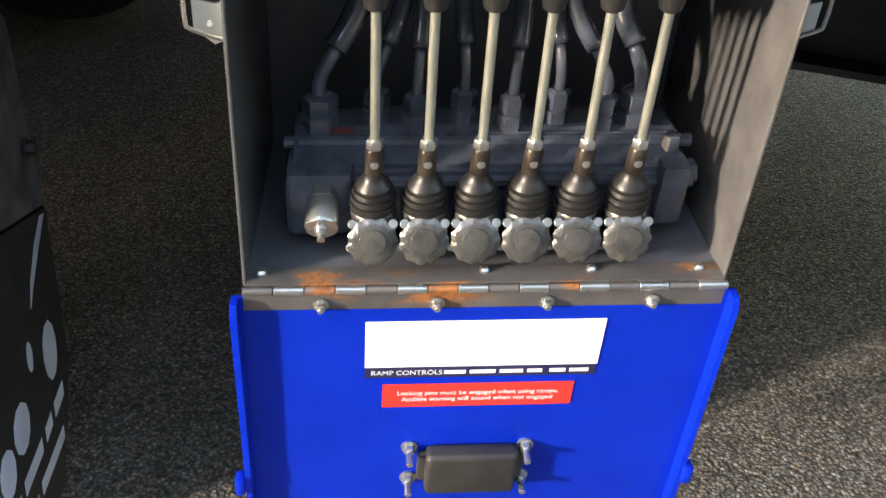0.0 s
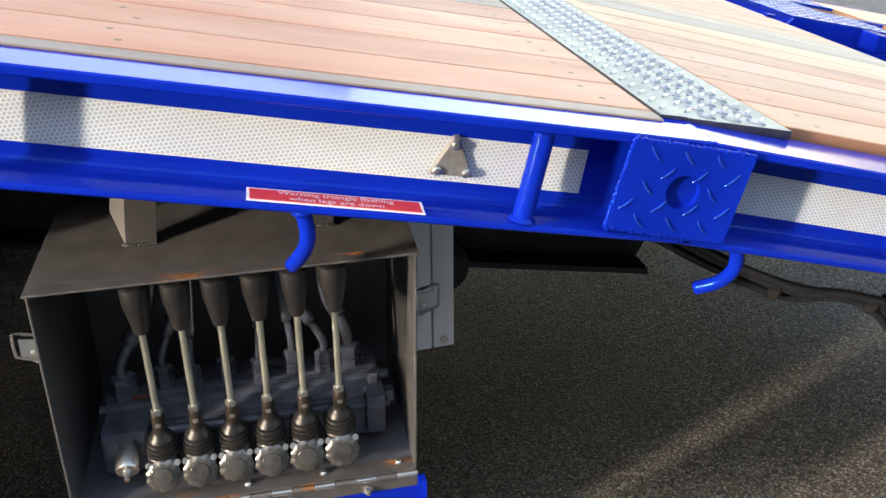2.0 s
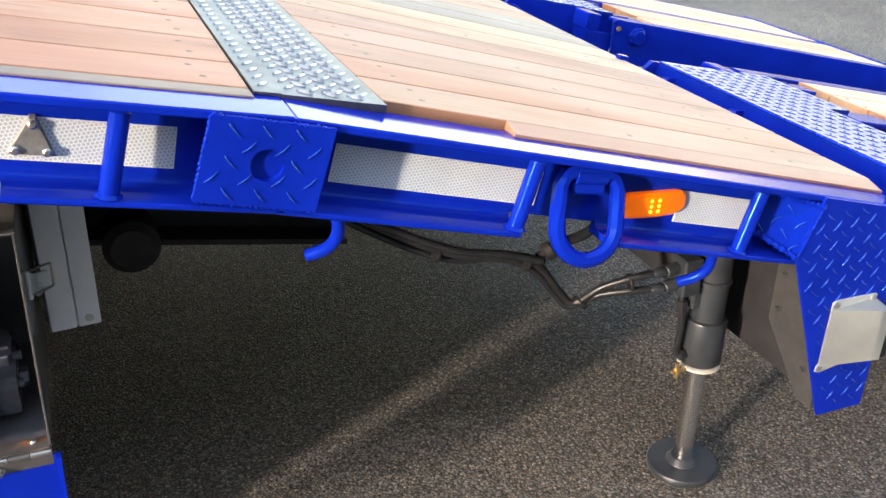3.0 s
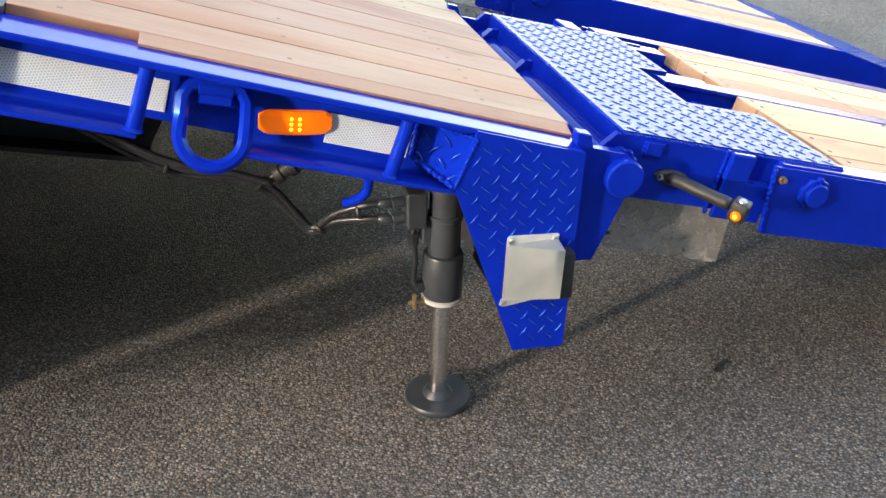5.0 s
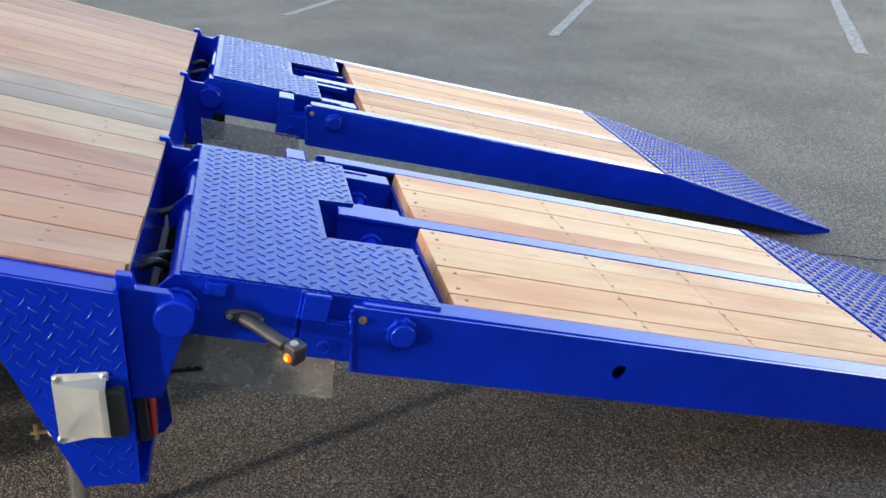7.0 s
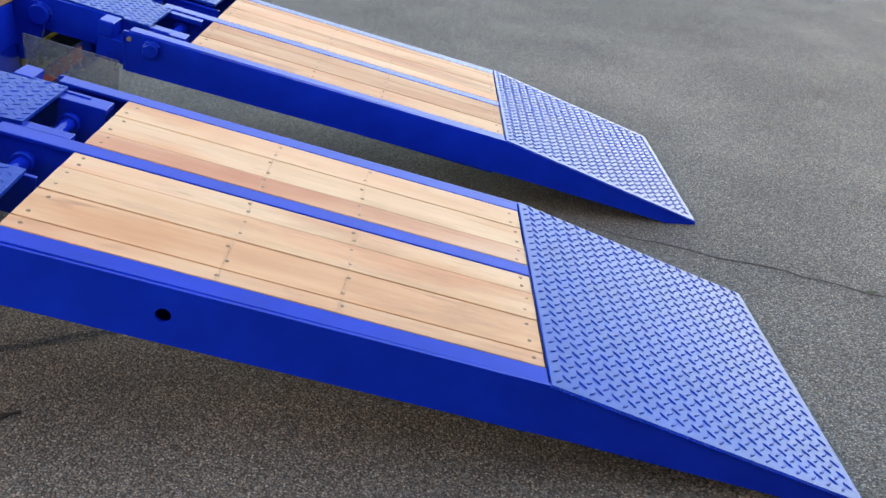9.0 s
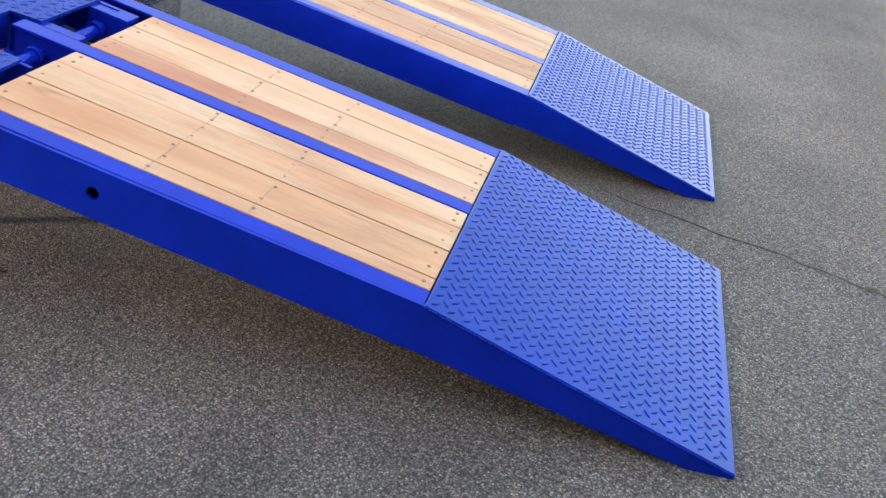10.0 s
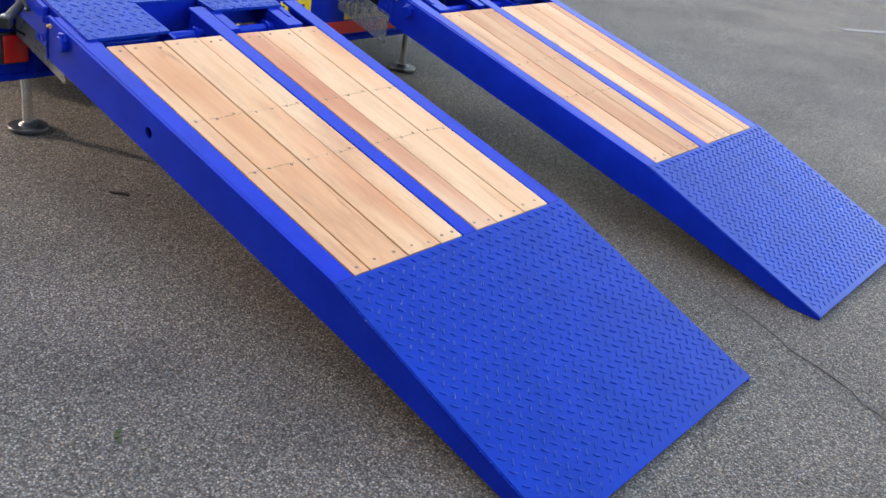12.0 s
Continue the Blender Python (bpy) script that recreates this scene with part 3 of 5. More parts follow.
# chequer plate gusset with a round hole, at the knee
PLATE = slope(-1.044, 0.908, 13.2)
bm = B()
prism(bm, [(-0.073, -0.049), (0.070, -0.053), (0.078, 0.049), (-0.064, 0.052)], -0.007, 0.001, PLATE, holes=[(0.004, 0.0, 0.0195)], hole_seg=24)
gusset = part("gusset_plate", bm, BLUE, trailer, "blue chequer plate gusset with a round hole")
bm = B()
lathe(bm, PLATE @ Vector((0.004, 0.0012, 0.0)), (0, 1, 0), [(0, 0.0215), (0.046, 0.0215)], 20)
part("hole_sleeve", bm, BLUE, gusset)
tread_bars("tread_pattern", [(-0.068, -0.046), (0.066, -0.049), (0.073, 0.046), (-0.06, 0.049)], 0.038, PLATE @ pose(0, -0.007, 0, 90, 0, 0), BLUE_BAR, gusset, [(0.004, 0.0, 0.012)], (0.0112, 0.0015, 0.0020), bend=0.14)
for k, (a, c) in enumerate((((-0.073, -0.049), (0.070, -0.053)), ((-0.064, 0.052), (0.078, 0.049)), ((-0.073, -0.049), (-0.064, 0.052)))):
    weld([PLATE @ Vector((a[0], -0.004, a[1])), PLATE @ Vector((c[0], -0.004, c[1]))], 0.0029, gusset, 40 + k)

# corner apron of chequer plate
APRON = [(-0.19, 0.7265), (0.0, 0.6735), (-0.006, 0.286), (-0.105, 0.288), (-0.226, 0.628)]
bm = B()
prism(bm, APRON, -0.006, -0.0008)
apron = part("corner_apron", bm, BLUE, trailer, "blue chequer plate apron tapering to its foot")
tread_bars("tread_pattern", [(-0.188, 0.720), (-0.004, 0.669), (-0.010, 0.292), (-0.102, 0.293), (-0.222, 0.628)], 0.0345, pose(0, -0.006, 0, 90, 0, 0), BLUE_BAR, apron, (), (0.0112, 0.0016, 0.0021), turn=0.1, bend=0.15)
bm = B()
wing = [Vector(v) for v in ((-0.19, -0.003, 0.712), (-0.226, -0.003, 0.628), (-0.288, 0.046, 0.672), (-0.276, 0.046, 0.732))]
vs = [bm.verts.new(v) for v in wing] + [bm.verts.new(v + Vector((0.001, 0.005, 0))) for v in wing]
for f in ((0, 1, 2, 3), (7, 6, 5, 4), (0, 4, 5, 1), (1, 5, 6, 2), (2, 6, 7, 3), (3, 7, 4, 0)):
    bm.faces.new([vs[k] for k in f])
wing_ob = part("apron_return", bm, BLUE, trailer, "blue chequer plate return welded to the rail")
for k, (a, c) in enumerate(((1, 2), (2, 3), (0, 3), (0, 1))):
    weld([wing[a] + Vector((0, -0.003, 0)), wing[c] + Vector((0, -0.003, 0))], 0.0048 if k < 2 else 0.0034, wing_ob, 50 + k)
u = (wing[0] - wing[3]).normalized()
v = (wing[1] - wing[0])
w = u.cross(v).normalized()
v = w.cross(u)
wm = Matrix((u, v, w)).transposed().to_4x4()
wm.translation = wing[3]
loc = [wm.inverted() @ p for p in (wing[3], wing[0], wing[1], wing[2])]
side = 1 if w.y < 0 else -1
tread_bars("tread_pattern", [(p.x, p.y) for p in loc], 0.038, wm @ Matrix.Translation((0, 0, 0.001)) if side > 0 else wm @ Matrix.Diagonal((1, 1, -1, 1)), BLUE_BAR, wing_ob, (), (0.0112, 0.0017, 0.0022), bend=0.15)
# far apron
bm = B()
prism(bm, APRON, WIDTH + 0.0008, WIDTH + 0.006)
part("corner_apron", bm, BLUE, trailer)
# inner face of each apron post and the tail beam
bm = B()
for y0, y1 in ((0.003, 0.012), (WIDTH - 0.012, WIDTH - 0.003)):
    prism(bm, [(-0.05, 0.66), (-0.006, 0.655), (-0.010, 0.29), (-0.06, 0.29)], y0, y1)
box(bm, -0.075, -0.004, 0.05, WIDTH - 0.05, 0.50, 0.645, None, 0.004)
box(bm, -0.060, -0.012, 0.012, WIDTH - 0.012, 0.275, 0.50, None, 0.004)
part("tail_beam", bm, BLUE, trailer, "blue box-section tail beam under the deck end")
bm = B()
box(bm, -0.03, 0.004, 0.02, WIDTH - 0.02, 0.262, 0.285, None, 0.003)
part("bumper_bar", bm, BLUE, trailer)
# black plate standing in for the dark on the tail beam's front side
bm = B()
box(bm, -0.086, -0.078, 0.02, WIDTH - 0.02, 0.30, 0.64)
part("tail_back_plate", bm, CHASSIS, trailer, "added black plate darkening the front side of the tail beam")

# hinge lugs at the deck end
LUG = [(-0.006, 0.700), (0.020, 0.694), (0.023, 0.668), (0.085, 0.655), (0.100, 0.575), (0.046, 0.447), (-0.006, 0.45)]
for y0, y1 in ((0.020, 0.045), (0.885, 0.905), (WIDTH - 0.905, WIDTH - 0.885), (WIDTH - 0.045, WIDTH - 0.020)):
    bm = B()
    prism(bm, LUG, y0, y1)
    bmesh.ops.bevel(bm, geom=bm.edges[:], offset=0.002, segments=1, affect="EDGES")
    part("hinge_lug", bm, BLUE, trailer)

# hoses in the gap ahead of the ramp hinges, over a black sheet painting its shade
for far in (False, True):
    for k, y in enumerate((0.28, 0.36, 0.70)):
        y = WIDTH - y if far else y
        bm = B()
        tube(bm, smooth_path([(-0.004, y, 0.60 - 0.02 * k), (0.030, y + 0.01, 0.605 - 0.02 * k), (0.055, y + 0.03, 0.57), (0.060, y + 0.05, 0.50)], 6), 0.010, 10)
        part("hinge_hose", bm, HOSE, trailer, "black hose in the hinge gap")
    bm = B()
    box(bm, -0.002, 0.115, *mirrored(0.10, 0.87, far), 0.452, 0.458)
    part("hinge_pan", bm, GAP_BLACK, trailer)

# chassis beams and cross-members beneath
for y in (0.80, WIDTH - 0.80):
    bm = B()
    prism(bm, [(-4.2, 1.55), (-4.2, 1.08), (-1.85, 0.613), (-0.75, 0.414), (-0.66, 0.58), (-0.60, 0.58), (-0.08, 0.46), (-0.08, 0.60), (-1.0, 0.87)], y - 0.005, y + 0.005)
    prism(bm, [(-4.2, 1.08), (-1.85, 0.613), (-0.75, 0.414), (-0.75, 0.402), (-1.85, 0.601), (-4.2, 1.068)], y - 0.07, y + 0.07)
    bolt(bm, (-1.99, y - 0.005, 0.70), (0, -1, 0), 0.008, 0.008)
    part("chassis_beam", bm, CHASSIS, trailer, "black painted chassis beam")
for x in (-4.0, -3.4, -2.9, -2.4, -1.95, -1.5, -1.12, -0.75, -0.4):
    zt = 0.957 - 0.2162 * (x + 1.0) if x < -1 else 0.675 - 0.281 * x
    bm = B()
    box(bm, x - 0.03, x + 0.03, 0.056, WIDTH - 0.056, zt - 0.11, zt - 0.035, None, 0.003)
    part("cross_member", bm, CHASSIS, trailer)
# black sheets added under the boards to darken the underside
for m, l0, l1, low in ((FRONT, -4.68, -0.02, -0.0395), (REAR, KNEE_L + 0.02, -0.09, -0.030)):
    bm = B()
    box(bm, l0, l1, 0.0885, WIDTH - 0.0885, low - 0.002, low, m)
    part("under_deck_sheet", bm, CHASSIS, trailer, "added black sheet that darkens the underside of the deck")
# far skirt, added only to keep low sky light from under the deck
bm = B()
box(bm, -4.54, -0.10, WIDTH - 0.05, WIDTH - 0.044, 0.20, 0.56)
part("side_skirt", bm, CHASSIS, trailer, "added black skirt blocking light from the far side")
# a second added skirt, out of view on the near side
bm = B()
box(bm, -3.60, -1.125, 0.060, 0.066, -0.42, -0.101, FRONT)
part("side_skirt", bm, CHASSIS, trailer, "added black skirt out of view behind the mudguard")
# unseen panel added to stop light coming in under the deck's front end
bm = B()
box(bm, -4.56, -4.54, 0.06, WIDTH - 0.06, 0.12, 1.62)
part("front_bulkhead", bm, CHASSIS, trailer, "added black panel blocking light under the deck's front")
bm = B()
lathe(bm, (-1.185, 0.70, 0.485), (0, 1, 0), [(0, 0.04), (0.012, 0.055), (0.25, 0.055), (0.262, 0.04)], 22)
part("brake_chamber", bm, CHASSIS, trailer, "black round brake chamber under the deck", smooth=False)
bm = B()
rod(bm, (-1.985, 0.76, 0.66), (-1.985, 0.76, 0.57), 0.008, 10)
part("hanger_rod", bm, CHASSIS, trailer)
bm = B()
prism(bm, [(0.015, 0.64), (0.155, 0.64), (0.155, 0.40), (0.05, 0.285), (0.015, 0.285)], -0.102, -0.094, None, "x")
for y, z in ((0.135, 0.57), (0.135, 0.50), (0.135, 0.43), (0.05, 0.35), (0.05, 0.56)):
    bolt(bm, (-0.102, y, z), (-1, 0, 0), 0.006, 0.006)
part("leg_bracket", bm, BRACKET_GREY, trailer, "dark grey bolted bracket plate beside the leg")

# chequer strip over the knee
KNEE_RISE = REAR @ Matrix.Translation((KNEE_L, 0, 0.0045)) @ pose(0, 0, 0, 0, -3.0, 0)
for m, l0, l1, low in ((FRONT @ Matrix.Translation((0, 0, 0.0045)), -0.034, 0.0, -0.004), (KNEE_RISE, 0.0, 0.135, -0.0105)):
    bm = B()
    box(bm, l0, l1, 0.078, WIDTH - 0.078, low, 0.0, m)
    knee = part("knee_plate", bm, GALVANISED, trailer, "bare galvanised chequer plate strip across the deck")
    tread_bars("tread_pattern", [(l0 + (0.002 if l0 < 0 else -0.002), 0.080), (l1, 0.080), (l1, WIDTH - 0.080), (l0, WIDTH - 0.080)], 0.0325, m, ZINC_BAR, knee, (), (0.0125, 0.0029, 0.0026))


def plank(parent, m, l0, l1, y0, y1, top, thick, material, name="plank", gap=0.0022):
    """One board, with eased edges, on its own origin."""
    hx, hy = (l1 - l0) / 2, (y1 - y0) / 2 - gap
    e = 0.0012
    ring = [(-hx + e, -hy, 0), (hx - e, -hy, 0), (hx, -hy + e, 0), (hx, hy - e, 0), (hx - e, hy, 0), (-hx + e, hy, 0), (-hx, hy - e, 0), (-hx, -hy + e, 0)]
    bm = B()
    low = [bm.verts.new((x, y, -thick)) for x, y, _ in ring]
    mid = [bm.verts.new((x, y, -e)) for x, y, _ in ring]
    top_ = [bm.verts.new((x * (hx - e) / hx, y * (hy - e) / hy, 0)) for x, y, _ in ring]
    for a, b in ((low, mid), (mid, top_)):
        for k in range(8):
            bm.faces.new((a[k], a[(k + 1) % 8], b[(k + 1) % 8], b[k]))
    bm.faces.new(top_)
    bm.faces.new(low[::-1])
    return part(name, bm, material, parent, at=m @ Matrix.Translation(((l0 + l1) / 2, (y0 + y1) / 2, top)))


nail_bm = B()
lathe(nail_bm, (0, 0, -0.001), (0, 0, 1), [(0, 0.0050), (0.0010, 0.0048), (0.0013, 0.0028)], 9)
nail_me = bpy.data.meshes.new("nail")
nail_bm.to_mesh(nail_me)
nail_bm.free()
nail_me.materials.append(NAIL)


def nails(parent, m, spots, top):
    for l, y in spots:
        put("nail", nail_me, parent, at=m @ Matrix.Translation((l, y, top)))


DECK_TOP = 0.0025
REAR_TOP = 0.0125
DECK_LINES = [0.060, 0.096, 0.213, 0.338, 0.468, 0.598, 0.728, 0.858, 0.990, 1.120, 1.250, 1.382, 1.512, 1.642, 1.774, 1.904, 2.034, 2.166, 2.298, 2.428, 2.476, 2.512]
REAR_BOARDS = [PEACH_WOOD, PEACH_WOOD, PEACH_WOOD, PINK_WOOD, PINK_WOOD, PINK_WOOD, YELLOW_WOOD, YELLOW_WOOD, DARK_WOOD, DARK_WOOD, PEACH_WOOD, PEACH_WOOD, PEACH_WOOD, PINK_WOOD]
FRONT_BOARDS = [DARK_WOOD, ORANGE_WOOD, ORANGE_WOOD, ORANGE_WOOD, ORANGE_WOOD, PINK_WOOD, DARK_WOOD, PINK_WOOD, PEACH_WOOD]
rng = random.Random(7)
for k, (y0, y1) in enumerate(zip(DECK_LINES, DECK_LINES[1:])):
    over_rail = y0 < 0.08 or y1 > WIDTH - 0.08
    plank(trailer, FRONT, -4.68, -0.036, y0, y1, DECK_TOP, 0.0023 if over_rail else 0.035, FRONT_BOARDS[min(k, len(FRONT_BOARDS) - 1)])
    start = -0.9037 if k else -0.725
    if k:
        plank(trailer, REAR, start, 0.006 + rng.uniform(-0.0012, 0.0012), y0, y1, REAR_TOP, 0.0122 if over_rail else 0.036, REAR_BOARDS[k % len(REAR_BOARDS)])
    else:
        bm = B()
        prism(bm, [(-0.0175, -0.0080), (0.0175, 0.0), (0.0175, -0.0122), (-0.0175, -0.0122)], -0.36, 0.36, None, "x")
        part("edge_strip", bm, PEACH_WOOD, trailer, "bevelled timber edge strip", at=REAR @ Matrix.Translation((-0.361, 0.0785, REAR_TOP)))
    if y1 - y0 > 0.1:
        a, b = y0 + 0.3 * (y1 - y0), y0 + 0.72 * (y1 - y0)
        j = lambda: rng.uniform(-0.006, 0.006)
        nails(trailer, REAR, [(-0.148 + j(), a), (-0.15 + j(), b), (-0.83 + j(), a), (-0.835 + j(), b), (-0.49 + j(), a + j())], REAR_TOP)
        nails(trailer, FRONT, [(-0.085 + j(), a), (-0.09 + j(), b), (-0.62 + j(), a), (-0.63 + j(), b)], DECK_TOP)

# ---- ramps ----
def ramp_part_y(far):
    return lambda a, b: mirrored(a, b, far)


NEAR_RAMP_BOARDS = [RAMP_PEACH, RAMP_ORANGE, RAMP_PALE, RAMP_PALE, RAMP_ROSY, RAMP_PALE, RAMP_PALE]
FAR_RAMP_BOARDS = [RAMP_PEACH, RAMP_PALE, RAMP_PEACH, RAMP_PALE, RAMP_BROWN, RAMP_BROWN, RAMP_PEACH]


def loading_ramp(far):
    s = ramp_part_y(far)
    yy = lambda y: WIDTH - y if far else y
    out = -1 if not far else 1                    # the way to the trailer's outer side
    ob = thing("loading_ramp", (1.3, yy(0.52), 0), "royal blue steel loading ramp with timber boards, lowered to the tarmac", "ramp", "pair of ramps")
    # long side plates with the toe wedge in one sheet, a lifting hole through each
    side_out = [(0.405, 0.596), (1.735, 0.2845), (2.465, 0.014), (2.465, 0.002), (2.36, 0.002), (1.775, 0.148), (0.398, 0.458)]
    for y0, y1 in ((0.035, 0.045), (0.995, 1.005)):
        bm = B()
        prism(bm, side_out, *s(y0, y1), holes=[(0.945, 0.402, 0.0165)] if y0 < 0.1 else (), hole_seg=22)
        part("side_plate", bm, BLUE, ob)
    # flat top flanges and the centre beam
    for y0, y1, l0 in ((0.0445, 0.102, -0.006), (0.941, 0.9955, -0.010), (0.526, 0.584, -0.010)):
        bm = B()
        box(bm, l0, 1.3375, *s(y0, y1), -0.010, 0.0, RAMP, 0.0018)
        part("top_flange", bm, BLUE, ob)
    bm = B()
    box(bm, -0.004, 1.337, *s(0.534, 0.576), -0.125, -0.0102, RAMP, 0.002)
    for l in (0.178, 0.75, 1.31):
        box(bm, l, l + 0.012, *s(0.0452, 0.5338), -0.13, -0.034, RAMP)
        box(bm, l, l + 0.012, *s(0.5762, 0.9948), -0.13, -0.034, RAMP)
    box(bm, 0.19, 1.33, *s(0.046, 0.994), -0.134, -0.128, RAMP)
    part("inner_frame", bm, BLUE, ob)
    for y, d in ((0.0335, -1), (1.0065, 1)):
        weld([(0.401, yy(y), 0.592), (0.3965, yy(y), 0.462)], 0.0046, ob, 70 + far)
    # toe plate
    toe = slope(1.735, 0.2848, math.degrees(math.atan2(0.2708, 0.73)))
    long = math.hypot(0.73, 0.2708)
    bm = B()
    box(bm, 0.0, long, *s(0.034, 1.006), -0.006, 0.003, toe, 0.0015)
    tp = part("toe_plate", bm, BLUE_TOE, ob, "blue painted chequer plate toe")
    y0, y1 = s(0.040, 1.0)
    tread_bars("tread_pattern", [(0.004, y0), (long - 0.003, y0), (long - 0.003, y1), (0.004, y1)], 0.0395, toe @ Matrix.Translation((0, 0, 0.003)), BLUE_TOE, tp, size=(0.0130, 0.0034, 0.0028))
    rng = random.Random(21 + far)
    for y in (0.0345, 1.0055):
        weld([toe @ Vector((0, yy(y), -0.003)), toe @ Vector((long, yy(y), -0.003))], 0.0036, tp, 80 + far)
    # boards
    boards = iter(FAR_RAMP_BOARDS if far else NEAR_RAMP_BOARDS)
    for rows in ((0.104, 0.160, 0.301, 0.430, 0.524), (0.586, 0.681, 0.815, 0.939)):
        for a, b in zip(rows, rows[1:]):
            y0, y1 = s(a, b)
            plank(ob, RAMP, 0.186, 1.335, y0, y1, -0.0005 + rng.uniform(-0.0008, 0.0008), 0.034, next(boards), gap=0.0023)
            j = lambda: rng.uniform(-0.007, 0.007)
            ys = (y0 + 0.5 * (y1 - y0),) if y1 - y0 < 0.08 else (y0 + 0.25 * (y1 - y0), y0 + 0.75 * (y1 - y0))
            nails(ob, RAMP, [(l + j(), y + j()) for l in (0.215, 0.62, 0.88, 1.312) for y in ys], 0.0)
            for l in (0.62, 0.88):
                if rng.random() < 0.12:
                    continue
                # a joiner's mark drawn between the nails
                u0, u1 = y0 + (y1 - y0) * rng.uniform(0.03, 0.10), y0 + (y1 - y0) * rng.uniform(0.86, 0.97)
                bm = B()
                prism(bm, [(l - 0.0005, u0), (l + 0.0005, u0), (l + 0.0010, u1), (l, u1)], -0.0005, 0.0008, RAMP, "z")
                part("scribe_mark", bm, SCRIBE, ob)
    # stub frame that hinges on the trailer, and its tread plate
    stub_side = [(-0.395, -0.055), (-0.352, 0.0), (0.10, -0.001), (0.10, -0.11), (-0.12, -0.115), (-0.35, -0.115), (-0.395, -0.085)]
    for y0, y1 in ((0.062, 0.076), (0.882, 0.896)):
        bm = B()
        prism(bm, stub_side, *s(y0, y1), RAMP)
        part("hinge_arm", bm, BLUE, ob)
    sh = [(-0.340, 0.068), (0.149, 0.068), (0.139, 0.356), (-0.055, 0.346), (-0.057, 0.585), (0.031, 0.60), (0.031, 0.902), (-0.06, 0.902), (-0.06, 0.885), (-0.340, 0.870)]
    shp = [(l, yy(y)) for l, y in sh]
    bm = B()
    prism(bm, shp, -0.004, 0.006, RAMP, "z")
    tr = part("tread_plate", bm, BLUE_TREAD, ob, "blue painted chequer plate over the ramp hinge")
    tread_bars("tread_pattern", shp, 0.0395, RAMP @ Matrix.Translation((0, 0, 0.006)), BLUE_TREAD, tr, size=(0.0130, 0.0031, 0.0017))
    # rough welds along the tread plate, round the stop and the clip
    for path, r in (([(-0.34 + 0.489 * k / 60, 0.066, 0.000) for k in range(61)], 0.0034),
                    ([(-0.340, 0.07 + 0.79 * k / 70, 0.002) for k in range(71)], 0.0034),
                    ([(-0.120, 0.061, 0.004 - 0.13 * k / 18) for k in range(19)], 0.0042),
                    ([(-0.064 + 0.06 * k / 10, 0.060, -0.050) for k in range(11)], 0.0042),
                    ([(-0.293, 0.060, -0.004 - 0.028 * k / 5) for k in range(6)], 0.0036), ([(-0.257, 0.060, -0.032 + 0.028 * k / 5) for k in range(6)], 0.0036)):
        weld([RAMP @ Vector((l, yy(y), z)) for l, y, z in (path[0], path[len(path) // 2], path[-1])], r, ob, 90 + len(path))
    # flat arms that slide inside the long frame
    for y0, y1, l0, l1 in ((0.080, 0.118, -0.05, 0.160), (0.592, 0.632, -0.055, 0.150), (0.835, 0.905, 0.031, 0.158), (0.36, 0.372, -0.05, 0.16)):
        bm = B()
        box(bm, l0, l1, *s(y0, y1), -0.022, -0.012 if y0 < 0.1 or y0 == 0.36 else -0.004, RAMP, 0.0015)
        box(bm, l0, l1, *s(y0, y0 + 0.008), -0.115, -0.022, RAMP)
        part("slide_arm", bm, BLUE, ob)
    bm = B()
    box(bm, -0.335, -0.320, *s(0.077, 0.881), -0.11, -0.005, RAMP)
    box(bm, -0.075, -0.062, *s(0.077, 0.881), -0.11, -0.005, RAMP)
    part("stub_cross_plate", bm, BLUE, ob)
    # guide tube with its collars
    bm = B()
    a, b = s(0.10, 0.94)
    rod(bm, (0.075, a, -0.058), (0.075, b, -0.058), 0.019, 20, RAMP)
    for y in (0.50, 0.61, 0.80, 0.928):
        y0, y1 = s(y, y + 0.014)
        rod(bm, (0.075, y0, -0.058), (0.075, y1, -0.058), 0.029, 20, RAMP)
    part("guide_tube", bm, BLUE, ob, smooth=False)
    # hinge shaft and its caps and knuckles
    c = RAMP.inverted() @ Vector((0.085, 0, 0.611))
    bm = B()
    a, b = s(0.046, 0.884)
    rod(bm, (c.x, a, c.z), (c.x, b, c.z), 0.024, 20, RAMP)
    part("hinge_shaft", bm, BLUE, ob)
    for y0, y1 in ((0.004, 0.052), (0.896, 0.922)):
        bm = B()
        a, b = s(y0, y1)
        rod(bm, (c.x, a, c.z), (c.x, b, c.z), 0.036, 26, RAMP, 0.1)
        cap = part("hinge_cap", bm, BLUE, ob)
        weld([RAMP @ Vector((c.x + 0.037 * math.cos(t), (b if not far else a) if y0 < 0.1 else (a if not far else b), c.z + 0.037 * math.sin(t))) for t in [2 * math.pi * k / 26 for k in range(26)]], 0.0062, cap, 100 + far, True)
    kn = [(-0.043, -0.04), (-0.043, 0.0), (-0.012, 0.041), (0.028, 0.047), (0.028, -0.03)]
    for y0, y1 in ((0.072, 0.098), (0.545, 0.575), (0.800, 0.832)):
        bm = B()
        prism(bm, [(c.x + u, c.z + w) for u, w in kn], *s(y0, y1), RAMP)
        bmesh.ops.bevel(bm, geom=bm.edges[:], offset=0.0025, segments=1, affect="EDGES")
        part("hinge_knuckle", bm, BLUE, ob)
    # stops, keeper plate and pins on the outer faces
    for y_in, y_out in ((0.062, 0.040), (0.896, 0.992)):
        lo, hi = min(y_in, y_out), max(y_in, y_out)
        bm = B()
        box(bm, -0.118, -0.066, *s(lo + 0.004, hi - 0.004), -0.050, 0.004, RAMP, 0.003)
